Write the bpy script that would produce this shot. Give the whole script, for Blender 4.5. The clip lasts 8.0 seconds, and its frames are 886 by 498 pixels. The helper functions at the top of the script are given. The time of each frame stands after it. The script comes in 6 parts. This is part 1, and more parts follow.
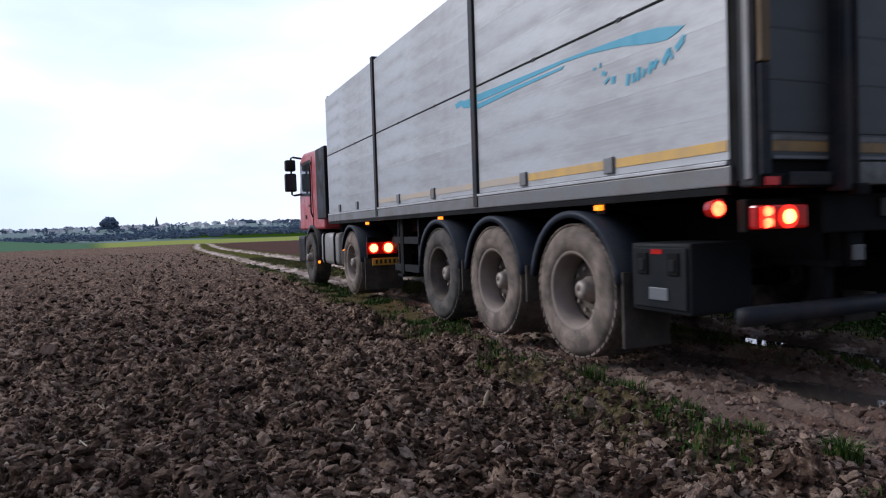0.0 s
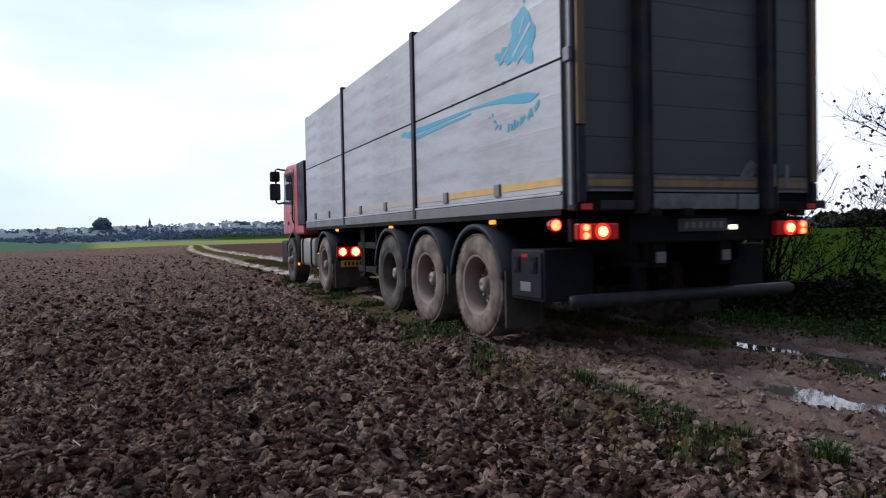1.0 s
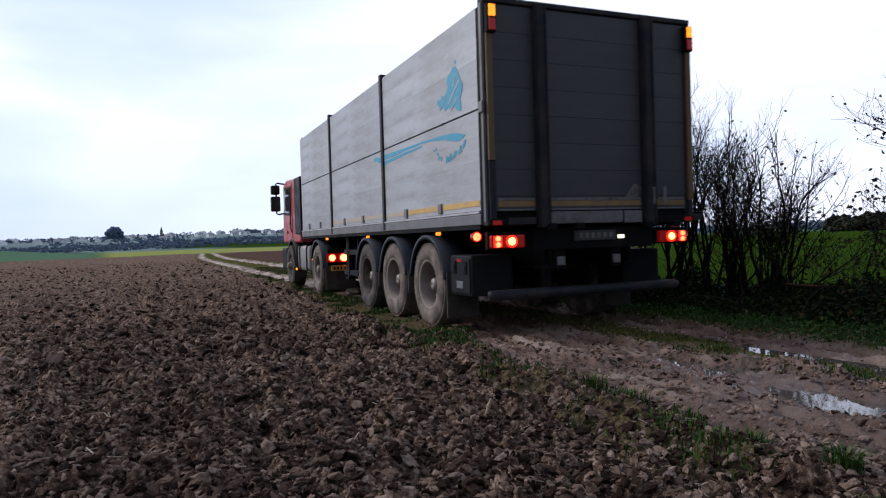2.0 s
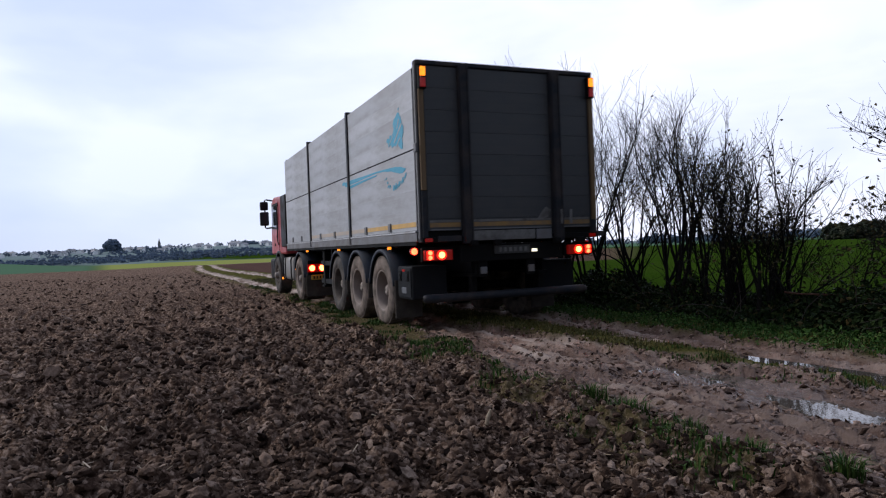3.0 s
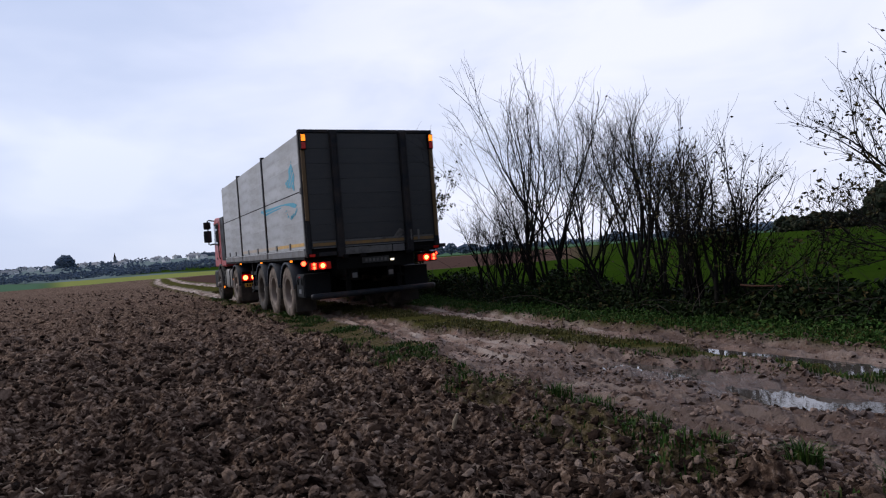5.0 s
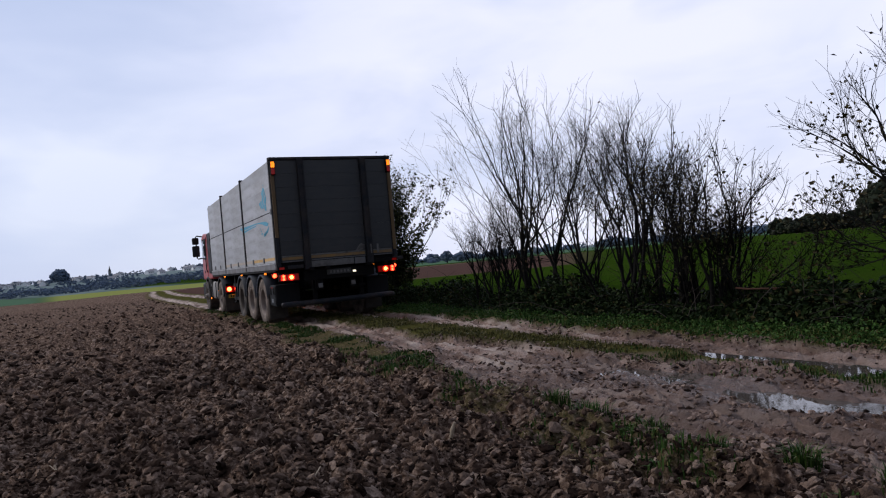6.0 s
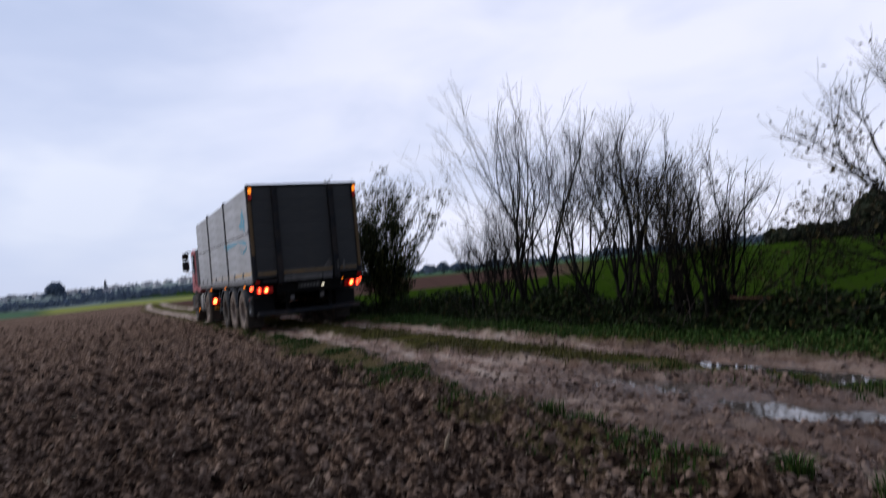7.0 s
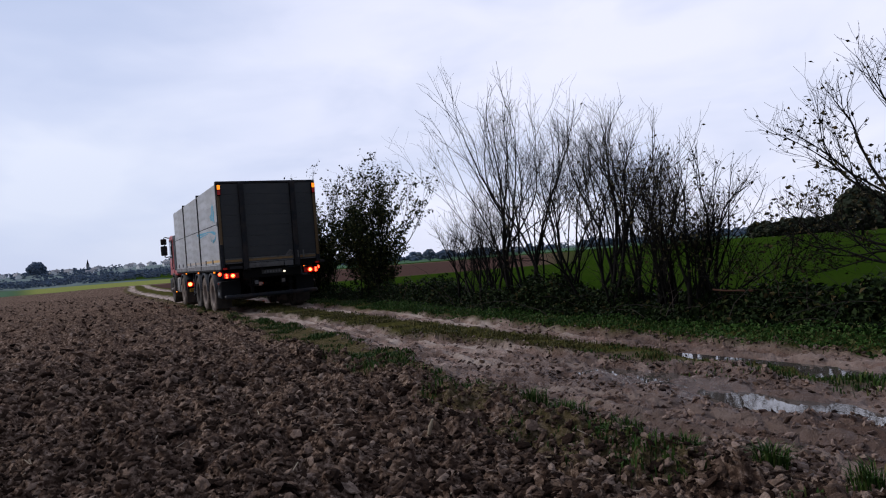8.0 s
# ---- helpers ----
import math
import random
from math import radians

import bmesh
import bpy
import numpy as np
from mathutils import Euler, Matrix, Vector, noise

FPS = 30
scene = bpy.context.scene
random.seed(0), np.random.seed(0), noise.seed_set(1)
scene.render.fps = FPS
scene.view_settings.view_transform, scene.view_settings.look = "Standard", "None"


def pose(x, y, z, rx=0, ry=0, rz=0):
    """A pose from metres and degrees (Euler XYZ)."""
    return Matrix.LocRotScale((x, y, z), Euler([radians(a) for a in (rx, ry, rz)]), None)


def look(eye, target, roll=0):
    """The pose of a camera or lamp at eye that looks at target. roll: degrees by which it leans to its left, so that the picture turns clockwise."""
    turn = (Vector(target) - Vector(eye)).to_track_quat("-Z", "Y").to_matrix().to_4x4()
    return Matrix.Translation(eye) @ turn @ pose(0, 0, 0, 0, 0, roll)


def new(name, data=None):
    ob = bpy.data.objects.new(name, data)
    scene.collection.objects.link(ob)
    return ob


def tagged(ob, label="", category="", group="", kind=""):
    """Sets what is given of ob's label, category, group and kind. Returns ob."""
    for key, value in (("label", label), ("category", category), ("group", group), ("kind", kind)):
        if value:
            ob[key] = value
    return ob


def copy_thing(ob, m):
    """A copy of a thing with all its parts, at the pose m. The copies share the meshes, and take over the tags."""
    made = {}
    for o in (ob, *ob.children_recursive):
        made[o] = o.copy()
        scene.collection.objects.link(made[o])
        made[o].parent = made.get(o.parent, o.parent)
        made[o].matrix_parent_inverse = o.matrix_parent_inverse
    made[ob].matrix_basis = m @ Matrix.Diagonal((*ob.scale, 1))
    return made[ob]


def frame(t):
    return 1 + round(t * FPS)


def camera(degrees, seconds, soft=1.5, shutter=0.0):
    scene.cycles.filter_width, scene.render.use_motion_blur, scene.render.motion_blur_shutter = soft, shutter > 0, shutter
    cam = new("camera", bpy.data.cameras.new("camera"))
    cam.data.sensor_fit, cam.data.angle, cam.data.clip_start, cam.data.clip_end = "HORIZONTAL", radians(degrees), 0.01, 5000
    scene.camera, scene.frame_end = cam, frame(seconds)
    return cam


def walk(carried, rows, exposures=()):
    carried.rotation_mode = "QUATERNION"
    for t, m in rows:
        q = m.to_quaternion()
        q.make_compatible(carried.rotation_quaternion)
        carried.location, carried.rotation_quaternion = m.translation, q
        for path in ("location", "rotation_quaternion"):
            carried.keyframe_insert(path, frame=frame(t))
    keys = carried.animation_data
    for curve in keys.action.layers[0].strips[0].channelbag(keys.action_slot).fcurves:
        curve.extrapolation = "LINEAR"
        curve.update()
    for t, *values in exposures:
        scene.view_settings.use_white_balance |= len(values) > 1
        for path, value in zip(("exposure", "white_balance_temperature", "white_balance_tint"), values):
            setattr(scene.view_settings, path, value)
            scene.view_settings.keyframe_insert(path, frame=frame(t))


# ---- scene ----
# camera: it stands in the field beside the track and is turned by hand
cam = camera(66.30, 8.0, 1.1, 0.6)
PATH = [
    (0, pose(-0.024, 0.030, 1.053, 88.40, 1.98, 5.25)),
    (0.5, pose(-0.011, -0.006, 1.053, 88.64, 1.46, 5.35)),
    (1, pose(-0.018, -0.000, 1.053, 88.65, 1.57, 4.76)),
    (1.5, pose(-0.013, -0.007, 1.053, 88.91, 1.76, 5.35)),
    (3, pose(-0.014, -0.002, 1.053, 90.09, 2.34, 5.43)),
    (3.5, pose(-0.009, 0.001, 1.053, 90.57, 3.00, 4.05)),
    (4, pose(0.021, -0.041, 1.053, 90.41, 3.19, 3.61)),
    (4.5, pose(-0.003, 0.004, 1.053, 90.05, 3.65, 2.78)),
    (6, pose(0.003, 0.026, 1.053, 90.91, 5.20, 1.96)),
    (6.5, pose(0.015, -0.007, 1.053, 90.89, 5.46, 1.75)),
    (6.8, pose(0.020, 0.008, 1.053, 91.09, 5.51, 1.82)),
    (6.967, pose(0.020, 0.008, 1.053, 91.26, 5.51, 1.77)),
    (7.0, pose(0.020, 0.008, 1.053, 91.81, 5.51, 1.67)),
    (7.033, pose(0.020, 0.008, 1.053, 92.09, 5.51, 1.62)),
    (7.2, pose(0.020, 0.008, 1.053, 92.06, 5.51, 1.47)),
    (7.5, pose(0.017, -0.002, 1.053, 91.30, 5.13, 0.88)),
    (8, pose(0.017, -0.003, 1.053, 90.63, 4.42, 0.49)),
]
EXPOSURES = [(0.0, 0.48, 6250, 10), (1.5, 0.42, 6300, 10), (3.5, 0.16, 6450, 11), (4.5, 0.07, 6480, 11), (6.0, -0.01, 6500, 12), (8.0, -0.04, 6500, 12)]
walk(cam, PATH, EXPOSURES)

# the lorry's way: seconds, metres along the track, sideways, height, pitch, lean, heading
LORRY = [
    (0, 0.000, -0.100, 0.062, 0.20, 0.02, 28.36),
    (0.5, 0.800, -0.071, 0.030, 0.10, 0.31, 28.38),
    (1, 1.617, -0.065, 0.025, 0.10, 0.41, 28.33),
    (1.5, 2.492, -0.023, 0.020, 0.15, 0.29, 28.41),
    (3, 5.122, -0.008, -0.008, 0.40, -0.00, 28.31),
    (3.5, 6.210, 0.040, -0.012, 0.45, -0.09, 28.41),
    (4, 7.261, 0.046, -0.020, 0.50, -0.09, 28.35),
    (4.5, 8.194, 0.078, -0.020, 0.50, -0.36, 28.43),
    (6, 10.847, 0.015, -0.020, 0.42, -0.06, 28.27),
    (6.5, 11.829, 0.036, -0.020, 0.45, -0.26, 28.39),
    (7, 12.861, 0.017, -0.015, 0.40, 0.04, 28.31),
    (7.5, 13.951, 0.014, -0.020, 0.35, -0.02, 28.29),
    (8, 15.095, 0.020, -0.020, 0.50, -0.23, 28.35),
]

# ---------------------------------------------------------------- world and light
SUN_FROM = Vector((-0.84, 0.22, 0.46)).normalized()
world = bpy.data.worlds.new("sky")
scene.world = world
world.use_nodes = True
wt = world.node_tree
wt.nodes.clear()


def wnode(kind, **kw):
    n = wt.nodes.new(kind)
    for k, v in kw.items():
        n.inputs[k].default_value = v
    return n


def world_sky():
    out = wt.nodes.new("ShaderNodeOutputWorld")
    bg = wnode("ShaderNodeBackground", Strength=1.0)
    sky = wt.nodes.new("ShaderNodeTexSky")
    sky.sky_type = "NISHITA"
    sky.sun_disc = False
    sky.sun_elevation = math.asin(SUN_FROM.z)
    sky.sun_rotation = math.atan2(SUN_FROM.x, SUN_FROM.y)
    dim = wt.nodes.new("ShaderNodeVectorMath")
    dim.operation = "SCALE"
    dim.inputs["Scale"].default_value = 0.10
    wt.links.new(sky.outputs[0], dim.inputs[0])
    # cloud deck: stretched along the horizon, torn in soft bands
    tc = wt.nodes.new("ShaderNodeTexCoord")
    mp = wt.nodes.new("ShaderNodeMapping")
    mp.inputs["Scale"].default_value = (1.0, 1.0, 2.6)
    mp.inputs["Location"].default_value = (0.35, 0.1, 0.62)
    wt.links.new(tc.outputs["Generated"], mp.inputs["Vector"])
    n1 = wnode("ShaderNodeTexNoise", Scale=1.5, Detail=4.0, Roughness=0.45, Distortion=0.25)
    n2 = wnode("ShaderNodeTexNoise", Scale=4.2, Detail=4.0, Roughness=0.5, Distortion=0.3)
    for n in (n1, n2):
        wt.links.new(mp.outputs[0], n.inputs["Vector"])
    add = wt.nodes.new("ShaderNodeMath")
    add.operation = "MULTIPLY_ADD"
    add.inputs[1].default_value = 0.30
    wt.links.new(n2.outputs[0], add.inputs[0])
    wt.links.new(n1.outputs[0], add.inputs[2])
    ramp = wt.nodes.new("ShaderNodeValToRGB")
    cr = ramp.color_ramp
    cr.elements[0].position, cr.elements[0].color = 0.44, (0.46, 0.57, 0.82, 1)
    cr.elements[1].position, cr.elements[1].color = 0.84, (0.94, 0.99, 1.13, 1)
    e = cr.elements.new(0.60)
    e.color = (0.60, 0.69, 0.93, 1)
    e = cr.elements.new(0.72)
    e.color = (0.745, 0.82, 1.03, 1)
    wt.links.new(add.outputs[0], ramp.inputs[0])
    # greyer and bluer towards the horizon
    sep = wt.nodes.new("ShaderNodeSeparateXYZ")
    wt.links.new(tc.outputs["Generated"], sep.inputs[0])
    mr = wt.nodes.new("ShaderNodeMapRange")
    mr.inputs["From Min"].default_value, mr.inputs["From Max"].default_value = 0.0, 0.30
    mr.inputs["To Min"].default_value, mr.inputs["To Max"].default_value = 0.55, 0.0
    wt.links.new(sep.outputs["Z"], mr.inputs["Value"])
    haze = wt.nodes.new("ShaderNodeMix")
    haze.data_type = "RGBA"
    haze.inputs["B"].default_value = (0.45, 0.56, 0.82, 1)
    wt.links.new(mr.outputs[0], haze.inputs["Factor"])
    wt.links.new(ramp.outputs[0], haze.inputs["A"])
    # pale break in the cloud over the hedge
    glow = wt.nodes.new("ShaderNodeVectorMath")
    glow.operation = "DOT_PRODUCT"
    glow.inputs[1].default_value = tuple(Vector((0.30, 0.93, 0.20)).normalized())
    wt.links.new(tc.outputs["Generated"], glow.inputs[0])
    gr = wt.nodes.new("ShaderNodeMapRange")
    gr.interpolation_type = "SMOOTHSTEP"
    for k, v in zip(("From Min", "From Max", "To Min", "To Max"), (0.72, 0.98, 0.0, 0.72)):
        gr.inputs[k].default_value = v
    wt.links.new(glow.outputs["Value"], gr.inputs["Value"])
    torn = wt.nodes.new("ShaderNodeMath")
    torn.operation = "MULTIPLY"
    wt.links.new(gr.outputs[0], torn.inputs[0])
    tr2 = wt.nodes.new("ShaderNodeMapRange")
    for k, v in zip(("From Min", "From Max", "To Min", "To Max"), (0.32, 0.62, 0.55, 1.3)):
        tr2.inputs[k].default_value = v
    wt.links.new(n2.outputs[0], tr2.inputs["Value"])
    wt.links.new(tr2.outputs[0], torn.inputs[1])
    pale = wt.nodes.new("ShaderNodeMix")
    pale.data_type = "RGBA"
    pale.inputs["B"].default_value = (0.95, 0.98, 1.16, 1)
    wt.links.new(torn.outputs[0], pale.inputs["Factor"])
    wt.links.new(haze.outputs["Result"], pale.inputs["A"])
    # the deck is thinner and brighter on the side where the sun stands low behind it
    dot = wt.nodes.new("ShaderNodeVectorMath")
    dot.operation = "DOT_PRODUCT"
    dot.inputs[1].default_value = (-0.34, 0.94, 0.0)
    wt.links.new(tc.outputs["Generated"], dot.inputs[0])
    side = wt.nodes.new("ShaderNodeMapRange")
    side.interpolation_type = "SMOOTHSTEP"
    for k, v in zip(("From Min", "From Max", "To Min", "To Max"), (-0.8, 0.6, 0.42, 1.0)):
        side.inputs[k].default_value = v
    wt.links.new(dot.outputs["Value"], side.inputs["Value"])
    wt.links.new(side.outputs[0], bg.inputs["Strength"])
    mix = wt.nodes.new("ShaderNodeMix")
    mix.data_type = "RGBA"
    mix.inputs["Factor"].default_value = 0.92
    wt.links.new(dim.outputs[0], mix.inputs["A"])
    wt.links.new(pale.outputs["Result"], mix.inputs["B"])
    wt.links.new(mix.outputs["Result"], bg.inputs["Color"])
    wt.links.new(bg.outputs[0], out.inputs[0])


world_sky()
sun = new("sun", bpy.data.lights.new("sun", "SUN"))
sun.data.energy, sun.data.angle, sun.data.color = 1.45, radians(13), (1.0, 0.97, 0.93)
sun.matrix_basis = look((0, 0, 30), tuple(Vector((0, 0, 30)) - SUN_FROM))

# ---------------------------------------------------------------- materials


class Nodes:
    """A small writer of node materials."""

    def __init__(self, name):
        self.mat = bpy.data.materials.new(name)
        self.mat.use_nodes = True
        self.t = self.mat.node_tree
        self.b = self.t.nodes["Principled BSDF"]
        self.tc = self.t.nodes.new("ShaderNodeTexCoord")

    def noise(self, scale, detail=4.0, rough=0.55, stretch=None, distort=0.0, shift=None):
        n = self.t.nodes.new("ShaderNodeTexNoise")
        n.inputs["Scale"].default_value, n.inputs["Detail"].default_value = scale, detail
        n.inputs["Roughness"].default_value, n.inputs["Distortion"].default_value = rough, distort
        src = self.tc.outputs["Object"]
        if shift is not None:
            v = self.t.nodes.new("ShaderNodeVectorMath")
            v.operation = "ADD"
            self.t.links.new(src, v.inputs[0])
            self.t.links.new(shift, v.inputs[1])
            src = v.outputs[0]
        if stretch:
            m = self.t.nodes.new("ShaderNodeMapping")
            m.inputs["Scale"].default_value = stretch
            self.t.links.new(src, m.inputs["Vector"])
            src = m.outputs[0]
        self.t.links.new(src, n.inputs["Vector"])
        return n.outputs[0]

    def ramp(self, fac, stops):
        r = self.t.nodes.new("ShaderNodeValToRGB")
        els = r.color_ramp.elements
        els[0].position, els[0].color = stops[0][0], (*stops[0][1], 1)
        els[1].position, els[1].color = stops[-1][0], (*stops[-1][1], 1)
        for p, c in stops[1:-1]:
            els.new(p).color = (*c, 1)
        self.t.links.new(fac, r.inputs[0])
        return r.outputs[0]

    def fac(self, value, lo, hi, a=0.0, b=1.0):
        m = self.t.nodes.new("ShaderNodeMapRange")
        for k, v in zip(("From Min", "From Max", "To Min", "To Max"), (lo, hi, a, b)):
            m.inputs[k].default_value = v
        self.t.links.new(value, m.inputs["Value"])
        return m.outputs[0]

    def math(self, op, a, b):
        m = self.t.nodes.new("ShaderNodeMath")
        m.operation = op
        for i, v in enumerate((a, b)):
            if isinstance(v, (int, float)):
                m.inputs[i].default_value = v
            else:
                self.t.links.new(v, m.inputs[i])
        return m.outputs[0]

    def mix(self, f, a, b):
        m = self.t.nodes.new("ShaderNodeMix")
        m.data_type = "RGBA"
        for k, v in (("Factor", f), ("A", a), ("B", b)):
            if isinstance(v, tuple):
                m.inputs[k].default_value = (*v, 1)
            elif isinstance(v, (int, float)):
                m.inputs[k].default_value = v
            else:
                self.t.links.new(v, m.inputs[k])
        return m.outputs["Result"]

    def attr(self, name):
        a = self.t.nodes.new("ShaderNodeAttribute")
        a.attribute_name = name
        return a.outputs["Fac"]

    def island(self):
        return self.t.nodes.new("ShaderNodeNewGeometry").outputs["Random Per Island"]

    def rnd(self):
        return self.t.nodes.new("ShaderNodeObjectInfo").outputs["Random"]

    def bump(self, height, strength, dist):
        n = self.t.nodes.new("ShaderNodeBump")
        n.inputs["Strength"].default_value, n.inputs["Distance"].default_value = strength, dist
        self.t.links.new(height, n.inputs["Height"])
        self.t.links.new(n.outputs[0], self.b.inputs["Normal"])

    def put(self, key, v):
        if isinstance(v, tuple):
            self.b.inputs[key].default_value = (*v, 1)
        elif isinstance(v, (int, float)):
            self.b.inputs[key].default_value = v
        else:
            self.t.links.new(v, self.b.inputs[key])
        return self


MUD = (0.16, 0.115, 0.085)


def painted(name, col, rough=0.4, metal=0.0, dirt=0.25, grime=MUD, scale=3.0, bump=0.15, streak=(1, 1, 1)):
    """Paint, metal or plastic with a broad film of dirt and fine specks."""
    n = Nodes(name)
    broad = n.noise(scale, 5.0, 0.6, streak)
    fine = n.noise(scale * 22, 3.0, 0.6)
    varied = n.mix(n.fac(fine, 0.3, 0.7), tuple(c * 0.86 for c in col), tuple(min(1, c * 1.1) for c in col))
    film = n.math("MULTIPLY", n.fac(broad, 0.42, 0.72), n.fac(fine, 0.25, 0.65, 0.4, 1.0))
    f = n.math("MULTIPLY", film, dirt * 1.7)
    n.put("Base Color", n.mix(f, varied, grime))
    n.put("Roughness", n.fac(film, 0, 1, rough, min(1, rough + 0.4))).put("Metallic", metal)
    n.put("Specular IOR Level", 0.07 if max(col) < 0.13 else 0.45)
    n.bump(fine, bump, 0.002)
    return n.mat


def glowing(name, col, strength):
    n = Nodes(name)
    n.put("Base Color", tuple(0.6 * v for v in col)).put("Roughness", 0.2).put("Emission Color", col)
    n.put("Emission Strength", n.fac(n.noise(26.0, 2.0), 0.3, 0.7, strength * 0.75, strength * 1.15))
    return n.mat


def board_paint(name, lo, hi, grime, dirt):
    """Brushed aluminium boards, each a little different, with rain streaks."""
    n = Nodes(name)
    r = n.rnd()
    streaks = n.noise(1.6, 5.0, 0.6, (1.0, 0.16, 8.0))
    spots = n.noise(2.5, 5.0, 0.65, (1.0, 0.5, 1.5))
    fine = n.noise(70.0, 3.0, 0.6, (1, 0.15, 1))
    base = n.mix(r, lo, hi)
    base = n.mix(n.fac(fine, 0.25, 0.75, 0.0, 0.35), base, tuple(c * 0.8 for c in lo))
    f = n.math("MULTIPLY", n.fac(n.math("MULTIPLY", streaks, n.fac(spots, 0.2, 0.7)), 0.16, 0.42), dirt)
    n.put("Base Color", n.mix(f, base, grime))
    n.put("Roughness", n.fac(spots, 0.3, 0.7, 0.42, 0.62)).put("Metallic", 0.15)
    n.bump(fine, 0.12, 0.002)
    return n.mat


M = {}
M["side"] = board_paint("weathered_silver_boards", (0.35, 0.355, 0.37), (0.45, 0.455, 0.47), (0.22, 0.21, 0.205), 0.50)
# Tail boards: base far darker than the side boards, streaked with grime.
M["rear"] = board_paint("near_black_streaked_boards", (0.029, 0.032, 0.037), (0.038, 0.041, 0.046), (0.068, 0.064, 0.060), 0.45)
M["rail"] = painted("dirty_rail_metal", (0.145, 0.142, 0.145), 0.45, 0.2, 0.4, (0.14, 0.115, 0.10))
M["pale_metal"] = painted("pale_worn_metal", (0.42, 0.42, 0.43), 0.45, 0.2, 0.45, (0.2, 0.18, 0.165))
M["post"] = painted("dark_post_metal", (0.024, 0.027, 0.033), 0.42, 0.1, 0.25)
M["steel"] = painted("worn_steel", (0.15, 0.155, 0.165), 0.45, 0.3, 0.35)
M["chassis"] = painted("black_chassis_paint", (0.007, 0.007, 0.0075), 0.6, 0.0, 0.2, (0.026, 0.021, 0.017))
M["plastic"] = painted("dark_plastic", (0.014, 0.0155, 0.018), 0.5, 0.0, 0.30, (0.040, 0.036, 0.033))
M["guard"] = painted("blue_black_mudguard_plastic", (0.022, 0.027, 0.038), 0.4, 0.0, 0.3, (0.06, 0.055, 0.052))
M["tyre"] = painted("mud_caked_rubber", (0.115, 0.095, 0.08), 0.85, 0.0, 0.55, (0.37, 0.285, 0.24), 5.0, 0.4)
# Darker tyre for the foremost trailer axle and the front cab axle.
M["tyre_dark"] = painted("darker_muddy_rubber", (0.06, 0.055, 0.052), 0.75, 0.0, 0.45, (0.22, 0.185, 0.16), 5.0, 0.4)
M["rim"] = painted("muddy_steel_rim", (0.20, 0.155, 0.13), 0.7, 0.15, 0.5, (0.30, 0.24, 0.20), 5.0, 0.3)
# Dark for the shade within the dish; front rims use it as well.
M["rim_dark"] = painted("darkened_wheel_steel", (0.07, 0.058, 0.05), 0.75, 0.1, 0.4, (0.2, 0.16, 0.13), 6.0, 0.3)
M["hub"] = painted("greasy_hub_metal", (0.26, 0.22, 0.19), 0.55, 0.4, 0.4, MUD, 9.0, 0.3)
M["flap"] = painted("muddy_rubber_flap", (0.055, 0.047, 0.042), 0.85, 0.0, 0.5, (0.13, 0.108, 0.09), 4.0, 0.4)
M["red_cab"] = painted("red_cab_paint", (0.42, 0.045, 0.05), 0.32, 0.0, 0.15)
M["cab_dark"] = painted("black_cab_trim", (0.012, 0.012, 0.014), 0.4, 0.0, 0.12)
M["tank"] = painted("dusty_aluminium_tank", (0.22, 0.21, 0.20), 0.5, 0.2, 0.45)
M["stripe"] = painted("yellow_marking_tape", (0.62, 0.36, 0.08), 0.45, 0.0, 0.40, (0.28, 0.24, 0.21), 5.0, 0.1)
# Tail tape: darker than the side tape, with more dirt.
M["stripe_tail"] = painted("dull_tail_tape", (0.25, 0.145, 0.045), 0.5, 0.0, 0.6, (0.12, 0.10, 0.085), 6.0, 0.1)
M["stripe_dull"] = painted("faded_marking_tape", (0.46, 0.36, 0.26), 0.5, 0.0, 0.7, (0.40, 0.37, 0.35), 4.0, 0.1)
M["amber_wood"] = painted("ochre_corner_strip", (0.13, 0.078, 0.03), 0.6, 0.0, 0.35)
M["white_smear"] = painted("scuffed_pale_metal", (0.16, 0.155, 0.15), 0.55, 0.3, 0.6, (0.07, 0.062, 0.055), 9.0, 0.2)
M["teal"] = painted("teal_lettering_film", (0.015, 0.29, 0.43), 0.45, 0.0, 0.2, (0.20, 0.36, 0.43), 6.0, 0.05)
M["plate"] = painted("yellow_number_plate", (0.60, 0.36, 0.05), 0.4, 0.0, 0.4)
M["plate_grey"] = painted("dirty_number_plate", (0.07, 0.07, 0.068), 0.5, 0.0, 0.6, (0.06, 0.055, 0.05))
M["bar_ink"] = painted("dark_plate_ink", (0.04, 0.035, 0.03), 0.5, 0.0, 0.2)
M["reflector"] = painted("pale_reflector", (0.15, 0.15, 0.155), 0.3, 0.0, 0.45)
M["red_lens"] = glowing("red_lamp_glass", (0.55, 0.012, 0.008), 0.10)
M["red_glow"] = glowing("lit_red_lamp", (1.0, 0.065, 0.022), 9.0)
M["hot_glow"] = glowing("lit_brake_lamp", (1.0, 0.13, 0.030), 16.0)
# Halo round the lit lamps, added as glowing red rings and plates.
M["red_halo"] = glowing("red_halo_glow", (1.0, 0.022, 0.010), 1.5)
M["amber_glow"] = glowing("lit_amber_lamp", (1.0, 0.24, 0.012), 1.7)
M["white_glow"] = glowing("lit_plate_lamp", (1.0, 0.92, 0.7), 1.3)
glass = Nodes("cab_glass")
glass.put("Base Color", (0.03, 0.035, 0.04)).put("Roughness", glass.fac(glass.noise(4.0), 0.3, 0.7, 0.03, 0.12))
M["glass"] = glass.mat


